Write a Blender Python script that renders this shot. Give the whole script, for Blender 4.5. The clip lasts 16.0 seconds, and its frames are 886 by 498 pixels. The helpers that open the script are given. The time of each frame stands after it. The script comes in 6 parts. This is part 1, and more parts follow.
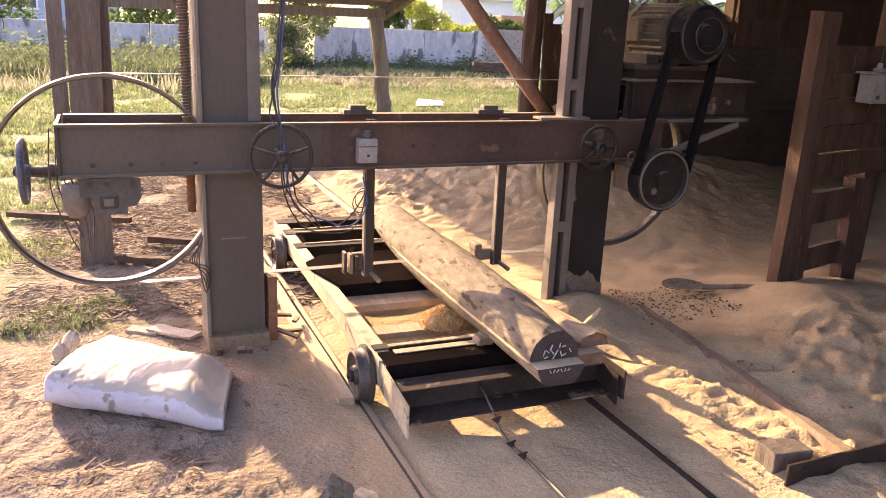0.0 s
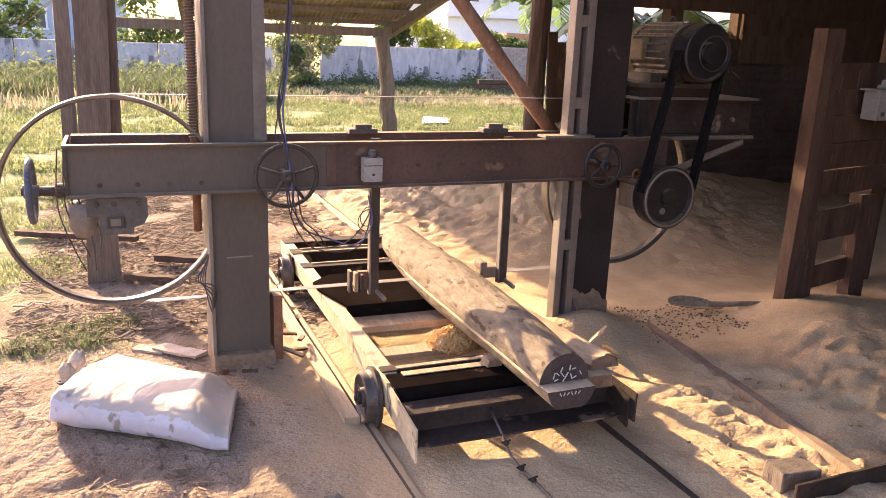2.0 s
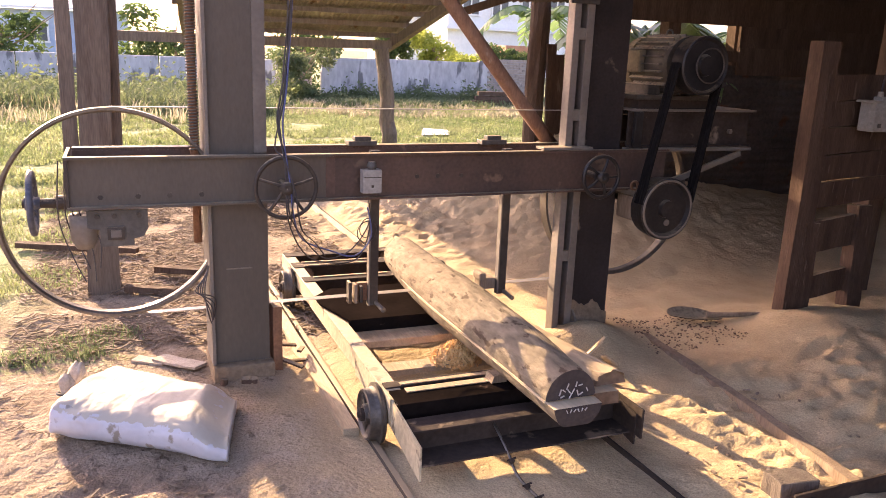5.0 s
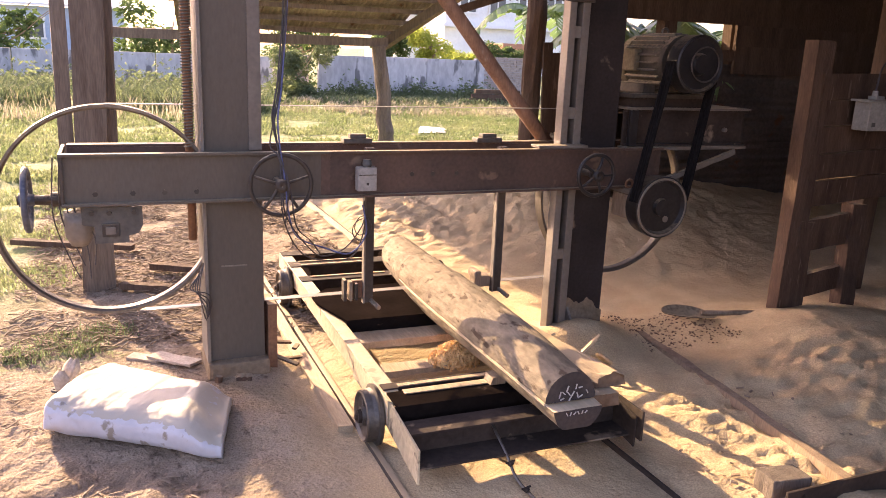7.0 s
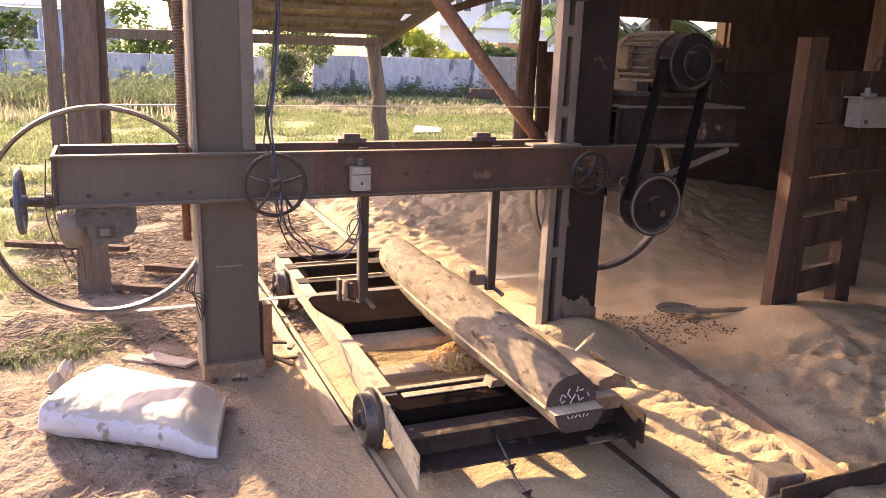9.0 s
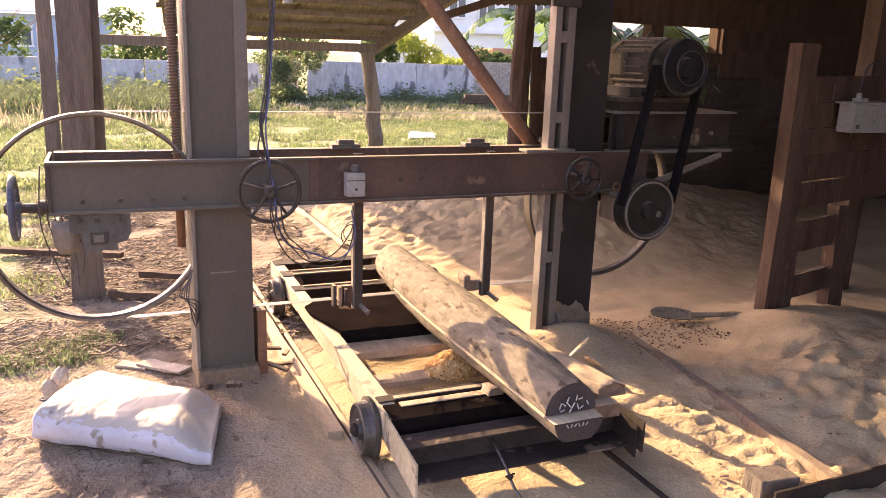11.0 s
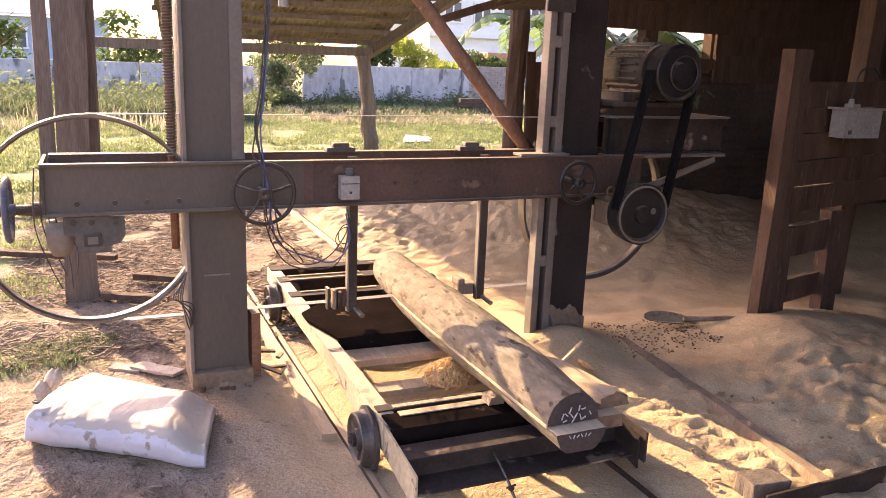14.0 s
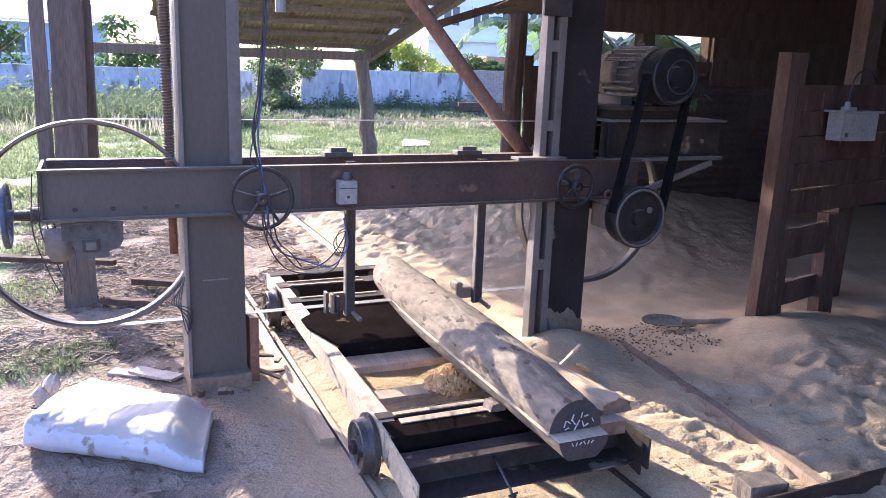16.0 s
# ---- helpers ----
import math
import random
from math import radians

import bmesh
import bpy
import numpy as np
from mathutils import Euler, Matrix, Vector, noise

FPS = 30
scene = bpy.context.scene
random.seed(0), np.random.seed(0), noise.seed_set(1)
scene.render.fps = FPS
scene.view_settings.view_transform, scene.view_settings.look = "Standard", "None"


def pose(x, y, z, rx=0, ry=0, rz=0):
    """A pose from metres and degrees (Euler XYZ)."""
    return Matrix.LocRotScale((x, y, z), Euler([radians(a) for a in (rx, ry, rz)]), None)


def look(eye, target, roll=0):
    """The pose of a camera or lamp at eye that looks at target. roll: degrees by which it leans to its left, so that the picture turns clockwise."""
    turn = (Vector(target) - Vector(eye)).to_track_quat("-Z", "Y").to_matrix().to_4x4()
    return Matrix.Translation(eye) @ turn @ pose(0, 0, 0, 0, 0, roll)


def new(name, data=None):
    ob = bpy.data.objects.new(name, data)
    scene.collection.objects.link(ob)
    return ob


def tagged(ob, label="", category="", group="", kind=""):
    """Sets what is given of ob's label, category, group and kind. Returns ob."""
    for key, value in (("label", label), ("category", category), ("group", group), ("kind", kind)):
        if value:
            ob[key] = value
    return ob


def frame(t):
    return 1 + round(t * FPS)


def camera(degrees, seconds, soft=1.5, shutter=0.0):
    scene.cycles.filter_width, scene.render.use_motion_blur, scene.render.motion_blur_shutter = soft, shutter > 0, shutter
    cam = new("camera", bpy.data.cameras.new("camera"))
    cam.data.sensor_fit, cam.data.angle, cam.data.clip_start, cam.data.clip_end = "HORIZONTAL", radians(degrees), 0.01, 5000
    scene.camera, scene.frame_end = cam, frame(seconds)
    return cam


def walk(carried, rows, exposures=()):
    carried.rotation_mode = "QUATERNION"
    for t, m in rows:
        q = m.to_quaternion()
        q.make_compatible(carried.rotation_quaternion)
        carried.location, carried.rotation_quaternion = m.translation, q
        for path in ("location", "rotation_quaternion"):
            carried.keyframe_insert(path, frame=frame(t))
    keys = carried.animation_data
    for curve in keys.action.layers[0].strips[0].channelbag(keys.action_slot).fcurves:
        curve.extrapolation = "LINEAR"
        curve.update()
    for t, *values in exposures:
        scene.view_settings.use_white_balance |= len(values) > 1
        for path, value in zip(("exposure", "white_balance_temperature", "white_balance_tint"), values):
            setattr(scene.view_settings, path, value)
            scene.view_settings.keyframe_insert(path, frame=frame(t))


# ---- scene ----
cam = camera(59.2, 16.0, soft=0.9)
PATH = [
    (0, (-0.011, 0.03, 1.588), (0.759, 1.79, 1.03), 2.6),
    (0.5, (-0.009, 0.034, 1.59), (0.764, 1.793, 1.036), 2.5),
    (1, (-0.006, 0.029, 1.591), (0.762, 1.794, 1.05), 2.3),
    (1.5, (-0.006, 0.028, 1.597), (0.764, 1.798, 1.074), 2.5),
    (2, (-0.007, 0.027, 1.598), (0.751, 1.804, 1.08), 2.3),
    (2.5, (-0.008, 0.02, 1.599), (0.752, 1.799, 1.093), 2.2),
    (3, (-0.006, 0.024, 1.599), (0.753, 1.803, 1.093), 2.2),
    (3.5, (-0.002, 0.022, 1.599), (0.76, 1.8, 1.094), 2.3),
    (4, (-0.007, 0.019, 1.6), (0.75, 1.804, 1.108), 2.3),
    (6.5, (-0.003, 0.001, 1.6), (0.76, 1.784, 1.111), 2.1),
    (7, (0.0, 0.001, 1.601), (0.766, 1.781, 1.107), 2.4),
    (7.5, (0.002, 0.001, 1.6), (0.771, 1.778, 1.1), 2.4),
    (8, (0.001, -0.001, 1.6), (0.763, 1.78, 1.103), 2.2),
    (8.5, (0.005, -0.004, 1.599), (0.77, 1.776, 1.101), 2.2),
    (9, (0.007, -0.007, 1.601), (0.781, 1.769, 1.106), 2.1),
    (11.5, (0.007, -0.02, 1.604), (0.798, 1.753, 1.124), 2.1),
    (12, (-0.001, -0.036, 1.603), (0.795, 1.735, 1.123), 2.2),
    (12.5, (0.005, -0.022, 1.602), (0.797, 1.749, 1.116), 2.4),
    (13, (0.004, -0.02, 1.604), (0.795, 1.752, 1.122), 2.3),
    (13.5, (0.005, -0.024, 1.603), (0.799, 1.748, 1.124), 2.3),
    (14, (0.007, -0.024, 1.603), (0.806, 1.747, 1.132), 2.3),
    (14.5, (0.005, -0.041, 1.604), (0.805, 1.731, 1.136), 2.3),
    (15, (0.008, -0.028, 1.604), (0.799, 1.747, 1.133), 2.2),
    (15.5, (0.009, -0.029, 1.605), (0.802, 1.746, 1.134), 2.1),
    (16, (0.012, -0.034, 1.607), (0.813, 1.739, 1.145), 2.1),
]
walk(cam, [(t, look(e, g, r)) for t, e, g, r in PATH],
     [(0, 2.08, 6720, 42), (9, 2.10, 6720, 42), (14.2, 2.14, 6720, 42), (14.8, 2.11, 5050, 38), (16, 2.08, 4850, 35)])

# ---- world and sun ----
SUN_AZ, SUN_EL = -15.5, 19.0
world = bpy.data.worlds.new("sky")
scene.world = world
world.use_nodes = True
wn = world.node_tree.nodes
sky = wn.new("ShaderNodeTexSky")
sky.sky_type = "NISHITA"
sky.sun_disc = False
sky.sun_elevation, sky.sun_rotation = radians(SUN_EL), radians(SUN_AZ)
sky.dust_density = 3.0
world.node_tree.links.new(sky.outputs[0], wn["Background"].inputs[0])
wn["Background"].inputs[1].default_value = 0.15
sun = bpy.data.lights.new("sun", "SUN")
sun.energy, sun.angle, sun.color = 4.1, radians(0.5), (1.0, 0.85, 0.45)
sun_dir = Vector((math.sin(radians(SUN_AZ)) * math.cos(radians(SUN_EL)), math.cos(radians(SUN_AZ)) * math.cos(radians(SUN_EL)), math.sin(radians(SUN_EL))))
new("sun", sun).matrix_world = look(sun_dir * 50, (0, 0, 0))


# ---- materials ----
def make(name, c1, c2, rough=0.7, metal=0.0, scale=5.0, fine=70.0, bump=0.25, dust=0.0, stretch=(1, 1, 1), detail=0.2, spots=None, dist=0.01, spec=0.5, dust_colour=(0.47, 0.36, 0.23), dust_at=(0.95, 1.35)):
    """Two-scale colour, grain relief and, where asked, sawdust lying on upward faces or spots of wear."""
    m = bpy.data.materials.new(name)
    m.use_nodes = True
    nt = m.node_tree
    n, link = nt.nodes, nt.links.new
    bsdf = n["Principled BSDF"]
    co = n.new("ShaderNodeTexCoord")
    mp = n.new("ShaderNodeMapping")
    mp.inputs["Scale"].default_value = stretch
    link(co.outputs["Object"], mp.inputs[0])
    info = n.new("ShaderNodeObjectInfo")
    mul = n.new("ShaderNodeMath"); mul.operation = "MULTIPLY"; mul.inputs[1].default_value = 37.0
    link(info.outputs["Random"], mul.inputs[0])
    big = n.new("ShaderNodeTexNoise"); big.noise_dimensions = "4D"
    big.inputs["Scale"].default_value, big.inputs["Detail"].default_value = scale, 6
    small = n.new("ShaderNodeTexNoise"); small.noise_dimensions = "4D"
    small.inputs["Scale"].default_value, small.inputs["Detail"].default_value = fine, 5
    for t in (big, small):
        link(mp.outputs[0], t.inputs["Vector"])
        link(mul.outputs[0], t.inputs["W"])
    ramp = n.new("ShaderNodeMapRange")
    ramp.inputs[1].default_value, ramp.inputs[2].default_value = 0.32, 0.68
    link(big.outputs[0], ramp.inputs[0])
    mix = n.new("ShaderNodeMix"); mix.data_type = "RGBA"
    mix.inputs[6].default_value, mix.inputs[7].default_value = (*c1, 1), (*c2, 1)
    link(ramp.outputs[0], mix.inputs[0])
    grain = n.new("ShaderNodeMapRange")
    grain.inputs[1].default_value, grain.inputs[2].default_value = 0.3, 0.7
    grain.inputs[3].default_value, grain.inputs[4].default_value = 1 - detail, 1 + detail
    link(small.outputs[0], grain.inputs[0])
    mm = n.new("ShaderNodeVectorMath"); mm.operation = "SCALE"
    link(mix.outputs[2], mm.inputs[0]); link(grain.outputs[0], mm.inputs["Scale"])
    col = mm.outputs[0]
    if spots:
        sp = n.new("ShaderNodeTexNoise"); sp.inputs["Scale"].default_value, sp.inputs["Detail"].default_value = spots[1], 8
        link(mp.outputs[0], sp.inputs["Vector"])
        sr = n.new("ShaderNodeMapRange"); sr.inputs[1].default_value, sr.inputs[2].default_value = spots[2], spots[2] + 0.06
        link(sp.outputs[0], sr.inputs[0])
        sm = n.new("ShaderNodeMix"); sm.data_type = "RGBA"
        link(sr.outputs[0], sm.inputs[0]); link(col, sm.inputs[6]); sm.inputs[7].default_value = (*spots[0], 1)
        col = sm.outputs[2]
    if dust:
        ge = n.new("ShaderNodeNewGeometry")
        sx = n.new("ShaderNodeSeparateXYZ")
        link(ge.outputs["Normal"], sx.inputs[0])
        add = n.new("ShaderNodeMath"); add.operation = "MULTIPLY_ADD"; add.inputs[1].default_value = 0.9
        link(small.outputs[0], add.inputs[0]); link(sx.outputs[2], add.inputs[2])
        dr = n.new("ShaderNodeMapRange"); dr.inputs[1].default_value, dr.inputs[2].default_value = dust_at
        dr.inputs[4].default_value = dust
        link(add.outputs[0], dr.inputs[0])
        dm = n.new("ShaderNodeMix"); dm.data_type = "RGBA"
        link(dr.outputs[0], dm.inputs[0]); link(col, dm.inputs[6]); dm.inputs[7].default_value = (*dust_colour, 1)
        col = dm.outputs[2]
    link(col, bsdf.inputs["Base Color"])
    bsdf.inputs["Roughness"].default_value, bsdf.inputs["Metallic"].default_value = rough, metal
    bsdf.inputs["Specular IOR Level"].default_value = spec
    bp = n.new("ShaderNodeBump"); bp.inputs["Strength"].default_value, bp.inputs["Distance"].default_value = bump, dist
    link(small.outputs[0], bp.inputs["Height"]); link(bp.outputs[0], bsdf.inputs["Normal"])
    return m


STEEL = make("dark_worn_steel", (0.048, 0.038, 0.03), (0.085, 0.066, 0.05), 0.66, 0.35, 4, 50, 0.15, dust=0.75)
BEAM_RED = make("brown_primer_steel", (0.068, 0.042, 0.031), (0.108, 0.063, 0.044), 0.6, 0.15, 3, 60, 0.12, dust=0.7, spots=((0.17, 0.11, 0.07), 9, 0.63))
POST_GREY = make("dusty_grey_steel", (0.088, 0.071, 0.053), (0.125, 0.101, 0.075), 0.68, 0.15, 1.6, 90, 0.05, dust=0.6, detail=0.1, stretch=(1, 1, 0.35))
COLUMN_DARK = make("brown_black_paint", (0.024, 0.018, 0.016), (0.042, 0.032, 0.028), 0.85, 0.0, 3, 60, 0.08, spec=0.2, dust=0.3, detail=0.15, spots=((0.21, 0.155, 0.11), 5, 0.68))
FLANGE = make("dusty_pale_flange", (0.15, 0.126, 0.102), (0.21, 0.177, 0.141), 0.6, 0.2, 5, 50, 0.08, dust=0.6, detail=0.12)
BLACK = make("black_cast_iron", (0.016, 0.014, 0.014), (0.035, 0.03, 0.028), 0.45, 0.3, 8, 60, 0.15, dust=0.35)
RIM = make("polished_wheel_steel", (0.13, 0.112, 0.095), (0.20, 0.172, 0.14), 0.42, 0.8, 8, 80, 0.05)
BLADE = make("bright_blade_steel", (0.26, 0.23, 0.195), (0.34, 0.30, 0.26), 0.5, 0.6, 9, 90, 0.03, detail=0.1)
# near-black and matt, for the deck plate, its ledge and one cross channel
DECK = make("black_carriage_plate", (0.008, 0.006, 0.005), (0.018, 0.013, 0.011), 1.0, 0.0, 4, 50, 0.1, spec=0.0, spots=((0.16, 0.11, 0.08), 5, 0.68))
# even dark brown for shed timber, near posts and old planks
DARK_TIMBER = make("dark_brown_timber", (0.085, 0.054, 0.038), (0.14, 0.095, 0.068), 0.9, 0, 4, 40, 0.4, stretch=(3, 3, 0.5), spec=0.1)
MOTOR_BEIGE = make("dusty_beige_motor_paint", (0.085, 0.068, 0.042), (0.14, 0.112, 0.07), 0.75, 0.0, 7, 60, 0.15, dust=0.4, spec=0.2)
MOTOR = make("dusty_motor_paint", (0.045, 0.038, 0.031), (0.085, 0.072, 0.056), 0.7, 0.1, 7, 60, 0.15, dust=0.5, spec=0.2)
GREY_WOOD = make("grey_dry_timber", (0.13, 0.102, 0.08), (0.195, 0.158, 0.125), 0.9, 0, 5, 40, 0.5, stretch=(4, 4, 0.35), spec=0.15)
HUB_DARK = make("dark_rim_steel", (0.09, 0.075, 0.062), (0.14, 0.12, 0.10), 0.5, 0.6, 8, 80, 0.05)
GREY_CAST = make("grey_cast_metal", (0.075, 0.068, 0.058), (0.125, 0.114, 0.097), 0.65, 0.3, 7, 60, 0.2, dust=0.6)
BOX_GREY = make("light_grey_plastic", (0.25, 0.235, 0.21), (0.33, 0.31, 0.275), 0.6, 0, 6, 60, 0.05, dust=0.5)
BLUE_WHEEL = make("blue_grey_enamel", (0.05, 0.06, 0.085), (0.09, 0.10, 0.125), 0.5, 0.1, 7, 60, 0.1, dust=0.4)
CAR_YELLOW = make("weathered_cream_steel", (0.36, 0.30, 0.20), (0.50, 0.42, 0.28), 0.65, 0.1, 5, 45, 0.2, dust=0.5, spots=((0.12, 0.085, 0.055), 11, 0.62))
CAR_DARK = make("oiled_dark_steel", (0.030, 0.022, 0.018), (0.062, 0.044, 0.034), 0.85, 0.0, 5, 50, 0.2, spots=((0.25, 0.18, 0.125), 6, 0.63), spec=0.15)
RUST = make("red_rust_iron", (0.17, 0.075, 0.04), (0.24, 0.12, 0.06), 0.85, 0.1, 9, 70, 0.3, dust=0.5)
BARK = make("grey_brown_bark", (0.185, 0.145, 0.098), (0.265, 0.212, 0.148), 0.9, 0, 5, 34, 0.9, stretch=(1, 0.45, 1), spots=((0.10, 0.07, 0.048), 26, 0.605), dist=0.016, spec=0.12, detail=0.3)
# end grain darkened: the front end's shade is part of the colour
LOG_END = make("shaded_log_end", (0.042, 0.032, 0.029), (0.072, 0.053, 0.045), 0.8, 0, 6, 60, 0.2)
FRESH_WOOD = make("fresh_sawn_wood", (0.55, 0.41, 0.25), (0.66, 0.51, 0.33), 0.8, 0, 6, 50, 0.2, stretch=(1, 0.1, 1))
SLAB_WOOD = make("red_brown_slab_bark", (0.14, 0.085, 0.055), (0.25, 0.17, 0.11), 0.95, 0, 9, 40, 0.6, stretch=(1, 0.3, 1), dust=0.9, spec=0.1)
OLD_WOOD = make("weathered_timber", (0.22, 0.15, 0.095), (0.33, 0.24, 0.16), 0.85, 0, 5, 40, 0.4, stretch=(4, 4, 0.4))
RED_WOOD = make("red_brown_timber", (0.072, 0.044, 0.031), (0.12, 0.076, 0.053), 0.9, 0, 4, 40, 0.4, dust=0.5, stretch=(3, 3, 0.5), spots=((0.155, 0.108, 0.078), 10, 0.64), spec=0.1)
PLANK = make("sunlit_plank", (0.38, 0.27, 0.16), (0.5, 0.37, 0.23), 0.85, 0, 6, 50, 0.4, stretch=(3, 0.4, 3))
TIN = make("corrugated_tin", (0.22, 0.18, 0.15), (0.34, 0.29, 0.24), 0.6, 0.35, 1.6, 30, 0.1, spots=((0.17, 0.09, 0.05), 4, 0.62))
# darker than TIN: the shed's dimness is put into this colour, rust aside
TIN_DARK = make("dim_shed_tin", (0.075, 0.058, 0.048), (0.125, 0.10, 0.083), 0.8, 0.1, 1.6, 30, 0.1, spots=((0.14, 0.065, 0.036), 4, 0.6), spec=0.2)
SACK = make("white_woven_plastic", (0.44, 0.42, 0.435), (0.54, 0.52, 0.535), 0.55, 0, 5, 30, 0.25, dust=0.95, detail=0.06, dist=0.012, spots=((0.27, 0.225, 0.175), 16, 0.60), dust_colour=(0.42, 0.365, 0.28), dust_at=(1.14, 1.19))
SACK_DUSTY = make("dust_on_pale_wood", (0.34, 0.27, 0.205), (0.45, 0.37, 0.285), 0.9, 0, 6, 90, 0.3)
DUST_CAKE = make("caked_sawdust", (0.205, 0.148, 0.095), (0.285, 0.212, 0.142), 0.95, 0, 5, 40, 0.6, spec=0.1, dist=0.02)
BRACE = make("reddish_brace_wood", (0.19, 0.10, 0.06), (0.28, 0.16, 0.10), 0.85, 0, 5, 40, 0.35, stretch=(3, 3, 0.6), spots=((0.33, 0.25, 0.18), 8, 0.66))
CABLE = make("dark_cable_rubber", (0.03, 0.025, 0.025), (0.06, 0.05, 0.05), 0.5, 0, 9, 60, 0.05)
CABLE_BLUE = make("blue_cable_rubber", (0.06, 0.08, 0.2), (0.1, 0.12, 0.26), 0.5, 0, 9, 60, 0.05)
CHIPS = make("fresh_wood_chips", (0.66, 0.38, 0.13), (0.82, 0.54, 0.24), 0.9, 0, 30, 120, 0.2, dist=0.005)
CONCRETE = make("stained_concrete_wall", (0.36, 0.36, 0.365), (0.54, 0.53, 0.52), 0.9, 0, 1.1, 8, 0.15, spots=((0.17, 0.17, 0.17), 2.6, 0.575), detail=0.2, stretch=(1, 1, 0.4))
WHITE_WALL = make("white_wall_paint", (0.74, 0.74, 0.73), (0.82, 0.82, 0.8), 0.8, 0, 0.6, 6, 0.05, detail=0.05)
BRICK = make("grey_red_brick", (0.30, 0.25, 0.22), (0.42, 0.36, 0.31), 0.9, 0, 3, 30, 0.3)
GLASS_DARK = make("dark_window_glass", (0.08, 0.09, 0.10), (0.12, 0.13, 0.14), 0.15, 0, 2, 20, 0.02)
BLUE_WALL = make("pale_blue_wall_paint", (0.33, 0.42, 0.55), (0.42, 0.50, 0.62), 0.8, 0, 0.8, 6, 0.05, detail=0.08)
TILE_ROOF = make("red_roof_tiles", (0.36, 0.17, 0.10), (0.45, 0.23, 0.15), 0.85, 0, 3, 30, 0.2)
GRASS = make("field_grass", (0.145, 0.20, 0.07), (0.29, 0.315, 0.15), 0.8, 0, 0.8, 20, 0.1, detail=0.4)
WEED = make("weed_leaves", (0.095, 0.135, 0.06), (0.19, 0.22, 0.105), 0.75, 0, 1.2, 20, 0.1, detail=0.4)
DRY = make("dry_seed_heads", (0.26, 0.24, 0.15), (0.40, 0.36, 0.25), 0.9, 0, 1.5, 20, 0.1, detail=0.3)
LEAF = make("tree_leaves", (0.05, 0.09, 0.03), (0.10, 0.15, 0.045), 0.6, 0, 1.5, 20, 0.1, detail=0.4)
LEAF_LIGHT = make("yellow_green_leaves", (0.30, 0.36, 0.05), (0.42, 0.46, 0.09), 0.6, 0, 2, 20, 0.1, detail=0.3)
BANANA = make("banana_leaf_green", (0.10, 0.18, 0.07), (0.17, 0.26, 0.10), 0.4, 0, 3, 40, 0.1)
STRAW = make("straw_and_litter", (0.125, 0.085, 0.056), (0.29, 0.215, 0.145), 0.9, 0, 3, 40, 0.1)
CHALK = make("white_chalk", (0.42, 0.39, 0.36), (0.58, 0.54, 0.50), 0.9, 0, 10, 80, 0.05)
PAPER = make("white_plastic_sheet", (0.68, 0.66, 0.64), (0.8, 0.78, 0.76), 0.6, 0, 4, 30, 0.1)
RUBBER = make("black_drive_belt", (0.008, 0.007, 0.007), (0.016, 0.014, 0.013), 0.95, 0, 9, 60, 0.1, spec=0.05)
for leafy in (GRASS, WEED, DRY, LEAF, LEAF_LIGHT, BANANA):
    # thin leaves let light through
    nt = leafy.node_tree
    pb = nt.nodes["Principled BSDF"]
    tr, ms = nt.nodes.new("ShaderNodeBsdfTranslucent"), nt.nodes.new("ShaderNodeMixShader")
    nt.links.new(pb.inputs["Base Color"].links[0].from_socket, tr.inputs[0])
    ms.inputs[0].default_value = 0.5
    nt.links.new(pb.outputs[0], ms.inputs[1])
    nt.links.new(tr.outputs[0], ms.inputs[2])
    nt.links.new(ms.outputs[0], nt.nodes["Material Output"].inputs[0])


